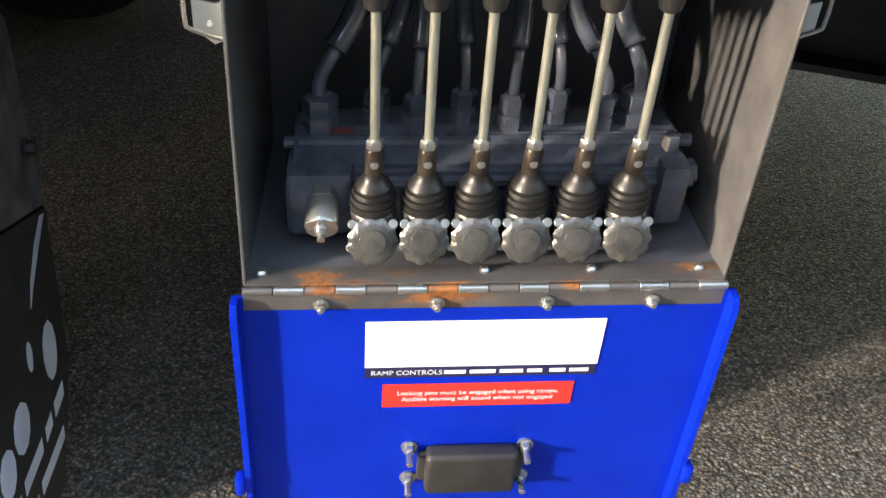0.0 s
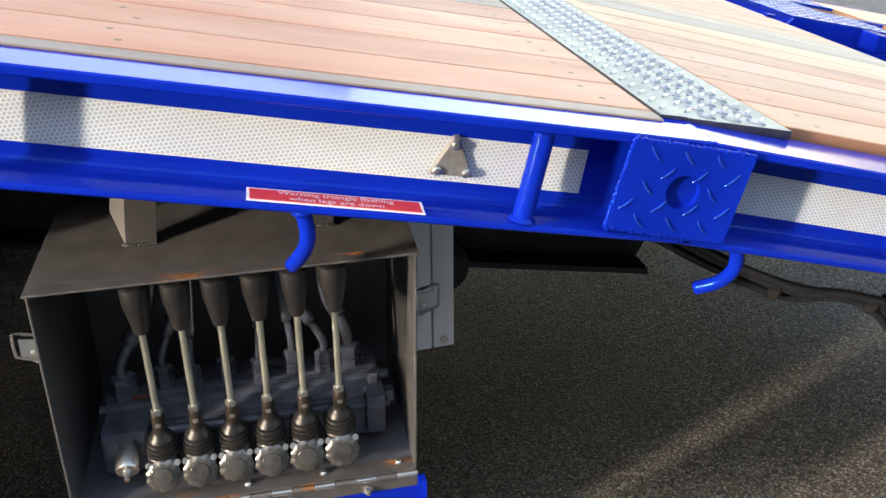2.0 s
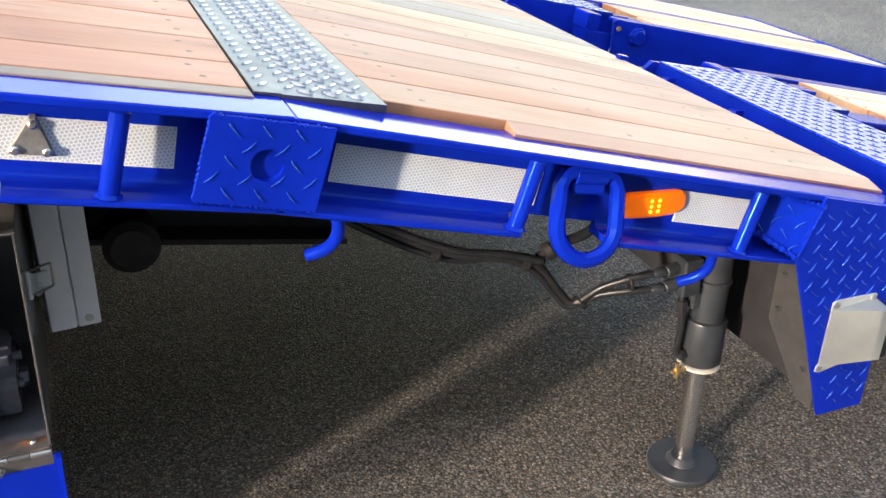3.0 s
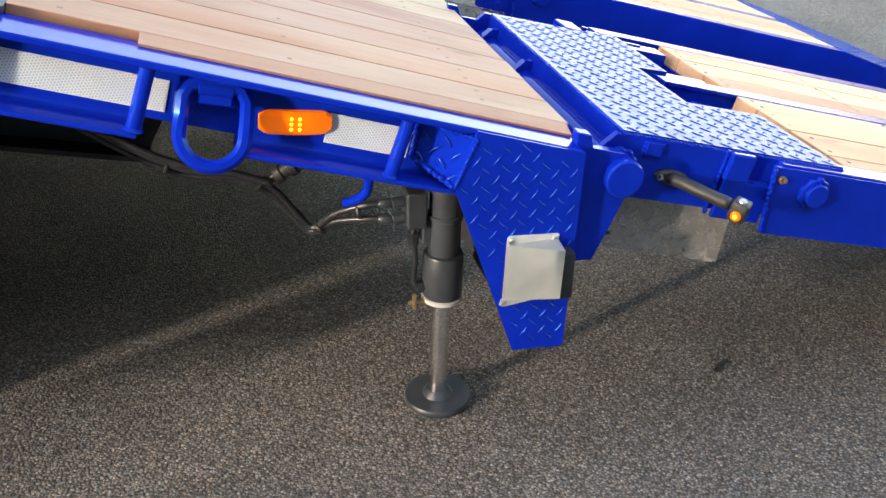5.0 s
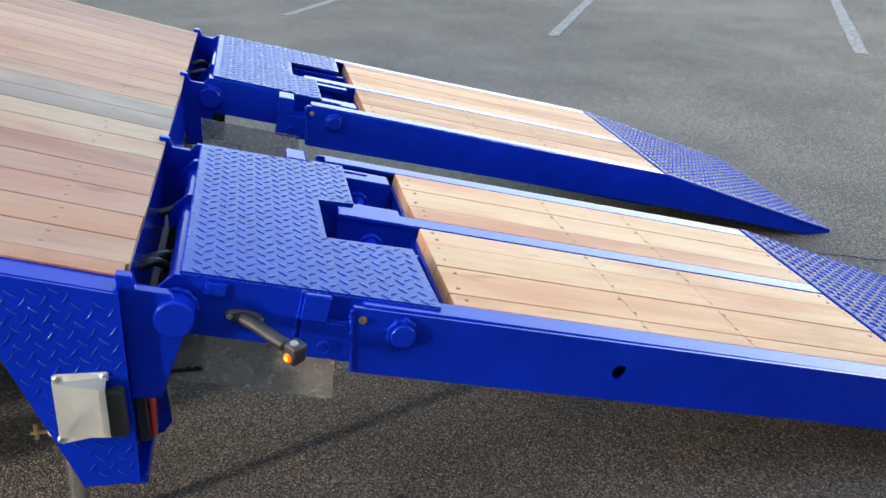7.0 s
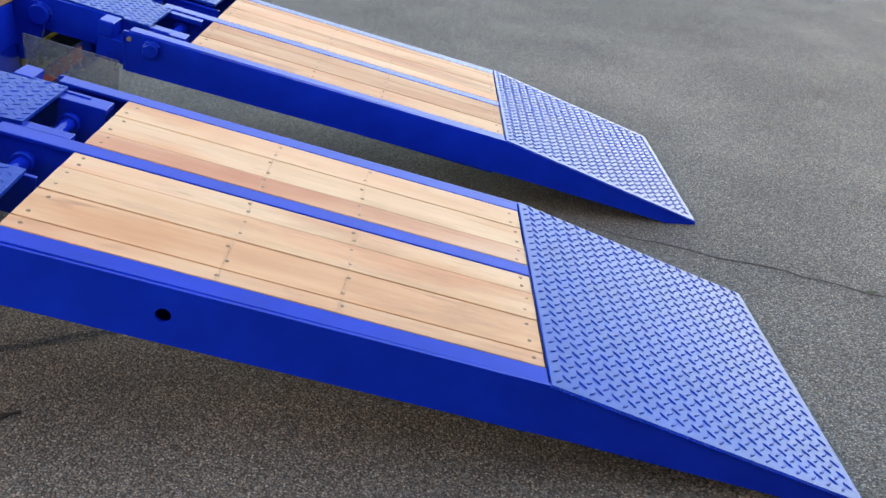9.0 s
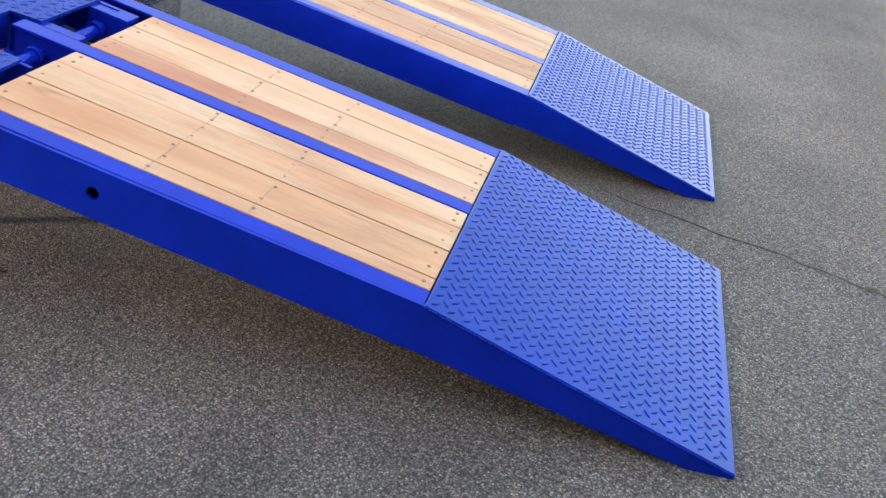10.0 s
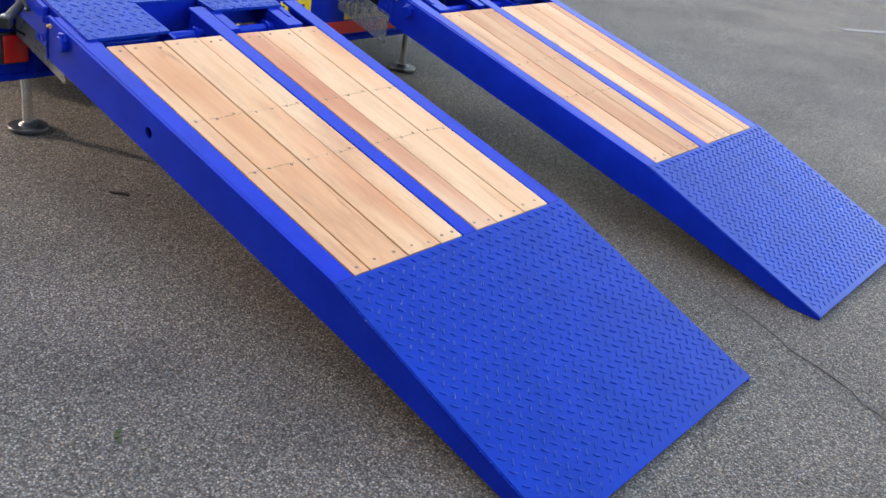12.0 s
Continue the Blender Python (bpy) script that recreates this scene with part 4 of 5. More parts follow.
        box(bm, -0.112, -0.004, *s(lo + 0.010, hi - 0.004), -0.128, -0.050, RAMP, 0.002)
        part("stop_block", bm, BLUE, ob)
    for y, w in ((0.035, -1), (1.005, 1)):
        d = w if not far else -w
        bm = B()
        p = Vector((0.495, yy(y), 0.533))
        rod(bm, p - Vector((0, d * 0.004, 0)), p + Vector((0, d * 0.018, 0)), 0.0245, 22)
        pin = part("lock_pin", bm, BLUE, ob)
        weld([p + Vector((0.0265 * math.cos(t), d * 0.003, 0.0265 * math.sin(t))) for t in [radians(20 + 10 * k) for k in range(22)]], 0.0068, pin, 110 + far)
        bm = B()
        bolt(bm, (0.421, yy(y) + d * 0.0, 0.568), (0, d, 0.2), 0.0055, 0.010)
        part("bolt", bm, BRASS, ob)
        bm = B()
        q = Vector((0.346, yy(y + (0.006 if y < 0.5 else -0.006)), 0.513))
        tube(bm, [q + Vector((0.012 * math.cos(t), 0, 0.012 * math.sin(t))) for t in [2 * math.pi * k / 18 for k in range(18)]], 0.0022, 6, closed=True)
        part("plug_ring", bm, BLUE, ob)
    bm = B()
    bolt(bm, (-0.272, yy(0.061), -0.020), (0, out, 0), 0.006, 0.006, RAMP)
    box(bm, -0.292, -0.258, *s(0.054, 0.063), -0.030, -0.004, RAMP, 0.0015)
    part("cable_clip", bm, BLUE, ob)
    # guard plate hung below the hinge arms
    for y0, y1 in ((0.104, 0.110), (0.986, 0.992)):
        bm = B()
        prism(bm, [(0.055, 0.562), (0.375, 0.486), (0.360, 0.358), (0.052, 0.438)], *s(y0, y1))
        part("guard_plate", bm, GUARD_CLEAR, ob, "hazy clear plastic guard sheet below the hinge")
    return ob


for far in (False, True):
    loading_ramp(far)

# ---- things along the side rail ----
def tape(m, l0, l1, label, y=0.0485):
    """A strip of tape: a plain white backing and the honeycomb film on it."""
    bm = B()
    box(bm, l0, l1, y - 0.0002, y + 0.0016, -0.088, -0.038, m)
    ob = tagged(part("reflective_tape", bm, TAPE_BACK), label, "reflective tape", "tape strips")
    bm = B()
    box(bm, l0 + 0.0012, l1 - 0.0012, y - 0.0007, y - 0.0002, -0.0868, -0.0392, m)
    part("honeycomb_film", bm, TAPE, ob)
    return ob


tape(FRONT, -0.822, -0.122, "long white honeycomb reflective tape on the blue rail")
tape(REAR, -0.969, -0.669, "white reflective tape strip on the blue rail")
tape(REAR, -0.423, -0.2835, "short white reflective tape strip beside the amber lamp")


def sticker(name, m, w, h, border, lines, size, label, color=RED):
    """A printed vinyl label on the plane of m, its lines of text one below another."""
    ob = thing(name, m.translation, label, "label")
    bm = B()
    box(bm, -w / 2, w / 2, -h / 2, h / 2, -0.0002, 0.0006, m)
    part("backing", bm, WHITE if border else color, ob)
    if border:
        bm = B()
        box(bm, -w / 2 + border, w / 2 - border, -h / 2 + border, h / 2 - border, 0.0006, 0.0010, m)
        part("field", bm, color, ob)
    for k, t in enumerate(lines):
        lettering("text_line", t, size, m @ Matrix.Translation((0, ((len(lines) - 1) / 2 - k) * size * 1.02, 0.0014)), WHITE, ob)
    return ob


fm = FRONT @ pose(-0.392, 0.0195, -0.1107, 3.7, 0, 0)
sticker("warning_label", fm, 0.182, 0.030, 0.003, ("Warning triangle flashing", "when legs are down"), 0.0120, "red and white warning label on the rail's lower flange")

# triangular warning lamp on the tape
tri = thing("warning_triangle_lamp", (-1.282, 0.05, 0.94), "clear triangular warning lamp with three fixing bolts on the rail", "lamp")
tm = FRONT @ pose(-0.272, 0.0478, -0.060, 90, 0, 0)
bm = B()
pts = [(-0.0255, -0.021), (0.0255, -0.021), (0.003, 0.025), (-0.003, 0.025)]
base = [bm.verts.new(tm @ Vector((x, y, 0))) for x, y in pts]
topv = [bm.verts.new(tm @ Vector((x * 0.88, y * 0.88 - 0.001, 0.0055))) for x, y in pts]
for k in range(4):
    bm.faces.new((base[k], base[(k + 1) % 4], topv[(k + 1) % 4], topv[k]))
bm.faces.new(topv)
part("lens", bm, CLEAR, tri)
for x, y in ((-0.016, -0.015), (0.016, -0.015), (0.0, 0.015)):
    bm = B()
    lathe(bm, (x, y, 0.0052), (0, 0, 1), [(0, 0.0052), (0.003, 0.0052), (0.0045, 0.003)], 12, tm)
    part("bolt", bm, ZINC, tri)


def rope_hook(pts, label):
    bm = B()
    tube(bm, smooth_path(pts, 6), 0.0085, 14)
    lathe(bm, pts[0], (0, 0, -1), [(-0.004, 0.010), (0.002, 0.013), (0.006, 0.009)], 14)
    return tagged(part("rope_hook", bm, BLUE, smooth=True), label, "hook", "rope hooks")


rope_hook([(-1.442, 0.012, 0.930), (-1.440, 0.011, 0.905), (-1.443, 0.014, 0.888), (-1.451, 0.022, 0.873), (-1.460, 0.033, 0.859)], "bent blue rope hook welded under the rail by the control box")
rope_hook([(-0.956, 0.018, 0.822), (-0.955, 0.018, 0.800), (-0.959, 0.022, 0.784), (-0.970, 0.031, 0.769), (-0.990, 0.045, 0.757)], "bent blue rope hook welded under the rail's chequer gusset")
rope_hook([(-0.363, 0.030, 0.655), (-0.362, 0.030, 0.635), (-0.367, 0.034, 0.615), (-0.380, 0.044, 0.600), (-0.398, 0.058, 0.588)], "bent blue rope hook welded under the rail by the leg")

# lashing ring and its lug
ring = thing("lashing_ring", (-0.594, 0.01, 0.77), "heavy blue steel lashing ring hanging from a lug on the rail", "ring")
rm = pose(-0.599, 0.017, 0.757, -18, 11, 0)
bm = B()
path = []
for t in range(13):
    a = math.pi + math.pi * t / 12
    path.append((0.0485 * math.cos(a), 0, -0.014 + 0.0485 * math.sin(a)))
path += [(0.0485, 0, 0.015), (0.0475, 0, 0.040), (0.039, 0, 0.056), (0.022, 0, 0.061), (0.0, 0, 0.061), (-0.022, 0, 0.061), (-0.039, 0, 0.056), (-0.0475, 0, 0.040), (-0.0485, 0, 0.015)]
tube(bm, path, 0.0120, 8, rm, closed=True, flat=0.92)
part("ring", bm, BLUE, ring, smooth=False)
bm = B()
rod(bm, (-0.026, 0.002, 0.056), (0.026, 0.002, 0.056), 0.0135, 16, rm)
box(bm, -0.026, 0.026, -0.002, 0.020, 0.030, 0.062, rm, 0.003)
part("lug", bm, BLUE, ring)
for k, sx in enumerate((-0.028, 0.028)):
    weld([rm @ Vector((sx, 0.012, 0.028)), rm @ Vector((sx, 0.012, 0.062))], 0.0046, ring, 60 + k)

# amber side marker lamp, bulged to the outside
lamp = thing("side_marker_lamp", (-0.474, 0.04, 0.742), "amber side marker lamp lit by six small diodes", "lamp")
lm = pose(-0.474, 0.050, 0.7425, 0, 5, 0)
bm = B()
n = 14
rows = []
for k in range(n + 1):
    u = -0.057 + 0.114 * k / n
    bulge = 0.007 + 0.007 * (1 - (u / 0.058) ** 2)
    h = 0.0192 * (1 - 0.38 * max(0.0, (abs(u) - 0.040) / 0.017) ** 2)
    rows.append([bm.verts.new(lm @ Vector((u, y, z * h))) for y, z in ((0, -1.0), (-bulge + 0.004, -1.0), (-bulge, -0.76), (-bulge - 0.001, 0.0), (-bulge, 0.76), (-bulge + 0.004, 1.0), (0, 1.0))])
for a, b in zip(rows, rows[1:]):
    for k in range(6):
        bm.faces.new((a[k], a[k + 1], b[k + 1], b[k]))
bm.faces.new(rows[0])
bm.faces.new(rows[-1])
lens = part("lens", bm, AMBER, lamp)
for u in (-0.007, 0.006):
    for w in (-0.0085, 0.0, 0.0085):
        bm = B()
        lathe(bm, (u, -0.0145, w), (0, -1, 0), [(0, 0.0030), (0.0008, 0.0026)], 10, lm)
        part("diode", bm, LED, lens)

bm = B()
for k in range(22):
    u = -0.045 + 0.09 * k / 21
    box(bm, u - 0.0011, u + 0.0011, -0.0118, -0.006, 0.0140, 0.0196, lm)
part("prism_band", bm, AMBER, lens, "fine moulded prisms along the lens top")

# aluminium hood with the tail lamp inside it, on the apron
hood = thing("lamp_hood", (-0.08, -0.01, 0.45), "folded aluminium lamp hood riveted to the blue apron", "lamp hood")
bm = B()
pf = [bm.verts.new(v) for v in ((-0.132, -0.010, 0.402), (-0.038, -0.046, 0.416), (-0.036, -0.046, 0.512), (-0.130, -0.010, 0.513))]
pb = [bm.verts.new(v) for v in ((-0.132, -0.0068, 0.402), (-0.040, -0.0068, 0.400), (-0.038, -0.0068, 0.519), (-0.130, -0.0068, 0.516))]
for f in ((pf[0], pf[1], pf[2], pf[3]), (pf[3], pf[2], pb[2], pb[3]), (pf[0], pf[3], pb[3], pb[0]), (pf[1], pf[0], pb[0], pb[1])):
    bm.faces.new(f)
bmesh.ops.solidify(bm, geom=bm.faces[:], thickness=0.0018)
part("cover", bm, SHEET_ALU, hood)
bm = B()
prism(bm, [(-0.137, 0.392), (-0.128, 0.388), (-0.060, 0.398), (-0.060, 0.404), (-0.134, 0.404)], -0.0085, -0.0065)
part("flange", bm, SHEET_ALU, hood)
bm = B()
prism(bm, [(-0.130, 0.512), (-0.036, 0.510), (-0.034, 0.524), (-0.038, 0.527), (-0.124, 0.530), (-0.129, 0.527)], -0.0087, -0.0065)
part("flange", bm, SHEET_ALU, hood)
for x, z in ((-0.121, 0.521), (-0.043, 0.519), (-0.130, 0.397)):
    bm = B()
    lathe(bm, (x, -0.0085, z), (0, -1, 0), [(0, 0.0065), (0.0015, 0.0065), (0.004, 0.0035)], 14)
    part("rivet", bm, ZINC, hood)
bm = B()
box(bm, -0.052, -0.010, -0.035, -0.006, 0.406, 0.498, None, 0.004, 2)
part("lamp_body", bm, RUBBER, hood, "black rubber lamp body")


def tail_lamp(far):
    s = lambda a, b: mirrored(a, b, far)
    ob = thing("tail_lamp", (0.0, 0.115 if not far else WIDTH - 0.115, 0.38), "red tail lamp in a blue slatted guard under the deck end", "lamp", "tail lamps")
    bm = B()
    box(bm, -0.012, 0.012, *s(0.066, 0.164), 0.325, 0.432, None, 0.004)
    part("housing", bm, RUBBER, ob)
    bm = B()
    box(bm, 0.012, 0.022, *s(0.072, 0.160), 0.330, 0.428, None, 0.005, 2)
    part("lens", bm, RED_LENS, ob)
    for y in (0.168,):
        bm = B()
        prism(bm, [(-0.012, 0.46), (0.034, 0.455), (0.040, 0.30), (0.02, 0.275), (-0.012, 0.275)], *s(y, y + 0.006))
        part("guard_slat", bm, BLUE, ob)


tail_lamp(False)
tail_lamp(True)


# rear plates and red strips, seen between the ramps
def rear_plate(y0, y1, bars, label):
    ob = thing("rear_plate", (0.004, (y0 + y1) / 2, 0.42), label, "plate", "rear plates")
    bm = B()
    box(bm, -0.012, -0.006, y0, y1, 0.362, 0.468, None, 0.0015)
    part("backing", bm, YELLOW, ob)
    for a, b in bars:
        bm = B()
        box(bm, -0.006, -0.005, y0 + a, y0 + b, 0.382, 0.450)
        part("print_bar", bm, BLACK, ob)


BARS = ((0.02, 0.055), (0.075, 0.115), (0.135, 0.17), (0.21, 0.25), (0.27, 0.31), (0.33, 0.365))
rear_plate(1.07, 1.475, BARS, "yellow rear plate with black bars, below the deck end")
rear_plate(1.690, 2.095, BARS, "yellow rear plate with black bars, partly behind a ramp")
for y0, y1 in ((0.28, 1.03), (1.50, 2.25)):
    bm = B()
    box(bm, -0.012, -0.005, y0, y1, 0.296, 0.354, None, 0.001)
    tagged(part("red_reflector_strip", bm, RED), "red reflective strip along the tail beam", "reflector", "red strips")


def stalk_lamp(far):
    """A rubber outline lamp on a stalk, with a small lit amber lens."""
    yy = lambda y: WIDTH - y if far else y
    d = 1 if far else -1
    ob = thing("stalk_marker_lamp", (0.186, yy(0.06), 0.58), "black rubber stalk lamp with a lit amber lens", "lamp", "stalk lamps")
    bm = B()
    lathe(bm, (0.205, yy(0.063), 0.581), (0, d, 0), [(0, 0.037), (0.006, 0.036), (0.011, 0.027)], 22)
    for v in bm.verts:
        v.co.z = 0.581 + (v.co.z - 0.581) * 0.42 - 0.24 * (v.co.x - 0.205)
    part("foot", bm, RUBBER, ob)
    bm = B()
    pts = [(0.200, yy(0.056), 0.582), (0.222, yy(0.034), 0.577), (0.250, yy(0.002), 0.569), (0.278, yy(-0.028), 0.561)]
    line = smooth_path(pts, 5)
    tube(bm, line, 0.0152, 14, flat=0.8)
    part("stalk", bm, RUBBER, ob, smooth=True)
    bm = B()
    hm = pose(0.291, yy(-0.041), 0.557, 0, 12, -46 if not far else 46)
    box(bm, -0.016, 0.016, -0.017, 0.017, -0.022, 0.017, hm, 0.006, 3)
    head = part("head", bm, RUBBER, ob)
    bm = B()
    lathe(bm, (0.0, -0.004 if not far else 0.004, 0.0165), (0, 0, 1), [(0, 0.009), (0.003, 0.008), (0.005, 0.005)], 14, hm)
    part("white_lens", bm, CLEAR, head)
    bm = B()
    e = -1 if not far else 1
    lathe(bm, (0.0, e * 0.0165, -0.008), (0, e, 0), [(0, 0.0098), (0.003, 0.009), (0.005, 0.006)], 14, hm)
    part("amber_lens", bm, AMBER, head)
    bm = B()
    lathe(bm, (0.0, e * 0.0215, -0.008), (0, e, 0), [(0, 0.0042), (0.0015, 0.003)], 10, hm)
    part("diode", bm, LED, head)
    for x, z in ((0.178, 0.587), (0.234, 0.574)):
        bm = B()
        bolt(bm, (x, yy(0.053), z), (0, d, 0), 0.0042, 0.005)
        part("bolt", bm, ZINC, ob)


stalk_lamp(False)
stalk_lamp(True)


# hydraulic support legs
def support_leg(far):
    y = WIDTH - 0.24 if far else 0.24
    ob = thing("support_leg", (-0.176, y, 0), "grey hydraulic support leg standing on a round steel foot", "support leg", "support legs")
    lean = pose(-0.180, y, 0, 0, 0.8, 0)
    bm = B()
    lathe(bm, (0, 0, 0.272), (0, 0, 1), [(0, 0.039), (0.004, 0.041), (0.094, 0.041), (0.098, 0.0395), (0.1, 0.0325), (0.176, 0.0325), (0.178, 0.036), (0.186, 0.036), (0.188, 0.0325), (0.34, 0.0325)], 32, lean)
    part("cylinder", bm, JACK_GREY, ob, smooth=False)
    bm = B()
    lathe(bm, (0, 0, 0.260), (0, 0, 1), [(0, 0.036), (0.003, 0.0425), (0.010, 0.0425), (0.012, 0.038)], 32, lean)
    part("wiper_ring", bm, SEAL, ob, "off-white wiper ring")
    bm = B()
    lathe(bm, (0, 0, 0.03), (0, 0, 1), [(0, 0.0195), (0.235, 0.0195)], 28, lean)
    part("ram", bm, CHROME, ob, "bright chromed ram", smooth=False)
    bm = B()
    lathe(bm, (-0.180, y, 0.001), (0, 0, 1), [(0, 0.071), (0.004, 0.0735), (0.012, 0.0735), (0.016, 0.071), (0.0175, 0.034), (0.022, 0.031), (0.030, 0.024)], 40)
    part("foot", bm, JACK_GREY, ob, smooth=False)
    if far:
        return
    bm = B()
    box(bm, -0.255, -0.214, y - 0.02, y + 0.03, 0.436, 0.512, None, 0.004)
    box(bm, -0.222, -0.200, y - 0.012, y + 0.02, 0.40, 0.45, None, 0.003)
    for z in (0.490, 0.456):
        rod(bm, (-0.255, y + 0.005, z), (-0.280, y + 0.005, z - 0.003), 0.0125, 8)
    part("lock_valve", bm, JACK_GREY, ob, "dark valve block with hose fittings")
    bm = B()
    tube(bm, smooth_path([(-0.236, y, 0.44), (-0.238, y, 0.415), (-0.234, y - 0.002, 0.36), (-0.236, y, 0.315), (-0.226, y, 0.298), (-0.214, y, 0.295)], 5), 0.006, 10)
    lathe(bm, (-0.237, y, 0.42), (0, 0, -1), [(0, 0.011), (0.024, 0.011)], 6)
    lathe(bm, (-0.214, y, 0.295), (-1, 0, 0), [(0, 0.013), (0.014, 0.013)], 6)
    part("feed_pipe", bm, HOSE, ob)
    bm = B()
    rod(bm, (-0.215, y - 0.012, 0.266), (-0.250, y - 0.014, 0.266), 0.004, 8)
    rod(bm, (-0.238, y - 0.014, 0.252), (-0.238, y - 0.014, 0.286), 0.0045, 8)
    lathe(bm, (-0.235, y - 0.014, 0.266), (-1, 0, 0), [(0, 0.008), (0.006, 0.008)], 6)
    part("bleed_screw", bm, BRASS, ob, "small brass bleed screw")


support_leg(False)
support_leg(True)


def hose(pts, r, label, fittings=True):
    ob = thing("hydraulic_hose", pts[0], label, "hose", "hydraulic hoses")
    line = smooth_path(pts, 7)
    bm = B()
    tube(bm, line, r, 12)
    part("hose", bm, HOSE, ob, smooth=True)
    if fittings:
        bm = B()
        d = (line[1] - line[0]).normalized()
        lathe(bm, line[0], d, [(0, r * 1.15), (0.004, r * 1.4), (0.022, r * 1.4), (0.026, r * 1.1)], 12)
        part("ferrule", bm, JACK_GREY, ob, "crimped steel ferrule")
    return ob


hose([(-0.28, 0.245, 0.488), (-0.33, 0.255, 0.482), (-0.385, 0.29, 0.452), (-0.425, 0.32, 0.410), (-0.455, 0.33, 0.440), (-0.50, 0.33, 0.500), (-0.56, 0.33, 0.535), (-0.66, 0.34, 0.550), (-0.78, 0.37, 0.605), (-0.95, 0.45, 0.70)], 0.0074, "black hydraulic hose looping from the support leg")
hose([(-0.28, 0.245, 0.452), (-0.33, 0.26, 0.450), (-0.385, 0.30, 0.430), (-0.430, 0.33, 0.398), (-0.462, 0.34, 0.432), (-0.505, 0.34, 0.486), (-0.57, 0.35, 0.520), (-0.67, 0.36, 0.533), (-0.79, 0.39, 0.590), (-0.95, 0.47, 0.68)], 0.0074, "black hydraulic hose looping below its twin")
hose([(-0.50, 0.31, 0.520), (-0.58, 0.32, 0.545), (-0.67, 0.33, 0.566), (-0.79, 0.36, 0.622), (-0.95, 0.44, 0.715)], 0.0070, "thin black cable tied along the hoses", False)
con = thing("cable_connector", (-0.46, 0.32, 0.53), "black plastic cable connector joined into the hoses", "connector")
bm = B()
tube(bm, smooth_path([(-0.505, 0.325, 0.520), (-0.47, 0.32, 0.545), (-0.42, 0.31, 0.560), (-0.36, 0.31, 0.60)], 6), 0.010, 12)
part("cable", bm, HOSE, con)
bm = B()
lathe(bm, (-0.495, 0.323, 0.528), (0.85, -0.1, 0.5), [(0, 0.013), (0.004, 0.018), (0.016, 0.018), (0.018, 0.0145), (0.032, 0.0145), (0.034, 0.019), (0.046, 0.019), (0.05, 0.012)], 16)
part("body", bm, RUBBER, con)
for p, w in (((-0.345, 0.266, 0.466), (1, -0.2, 0.2)), ((-0.415, 0.318, 0.408), (0.7, 0, 0.7)), ((-0.52, 0.335, 0.508), (-0.8, 0, 0.6)), ((-0.69, 0.352, 0.552), (-0.9, 0, 0.3))):
    bm = B()
    lathe(bm, p, w, [(0, 0.0165), (0.002, 0.0175), (0.005, 0.0175), (0.007, 0.0165)], 14)
    tagged(part("cable_tie", bm, BLACK), "black cable tie round the hoses", "cable tie", "cable ties")

# ---- control box ----
LEAN = Matrix.Identity(4)
LEAN[0][2] = 0.038                               # the box hangs slightly out of square
BOX = pose(-1.760, 0.086, 0.527, 2.5, 0.8, 0) @ LEAN
BW, BD, BH = 0.424, 0.26, 0.317
cabinet = thing("control_box", BOX.translation, "dark grey steel control box, open, with rust along its edges", "control box")
bm = B()
t = 0.003
box(bm, 0, BW, BD - t, BD, 0, BH, BOX)                                # back
box(bm, t, BW - t, 0.0, BD - t, 0, t, BOX)                            # floor
part("inner_shell", bm, DARK_INSIDE, cabinet)
bm = B()
box(bm, 0, t, 0, BD - t, 0, BH, BOX, 0.0008)
part("side_panel", bm, GREY_BOX, cabinet)
bm = B()
box(bm, BW - t, BW, 0, BD - t, 0, BH, BOX, 0.0008)
part("side_panel", bm, GREY_BOX, cabinet)
bm = B()
box(bm, -0.001, BW + 0.001, -0.008, BD, BH, BH + t, BOX, 0.0008)
top = part("roof_panel", bm, GREY_BOX, cabinet, "grey roof panel with a rusting front edge")
bm = B()
box(bm, 0.004, BW - 0.06, -0.0084, 0.010, BH + t, BH + t + 0.0006, BOX)
part("rusty_edge", bm, GREY_RUST, top, "rust breaking through the front edge")
bm = B()
box(bm, t, BW - t, -0.004, 0.020, t, t + 0.002, BOX)
part("rusty_edge", bm, GREY_RUST, cabinet, "rusty front lip of the floor")
for x in (0.015, 0.210, 0.305, 0.402):
    bm = B()
    lathe(bm, (x, 0.012, t + 0.002), (0, 0, 1), [(0, 0.005), (0.002, 0.005), (0.004, 0.003)], 12, BOX)
    part("screw", bm, ZINC, cabinet)
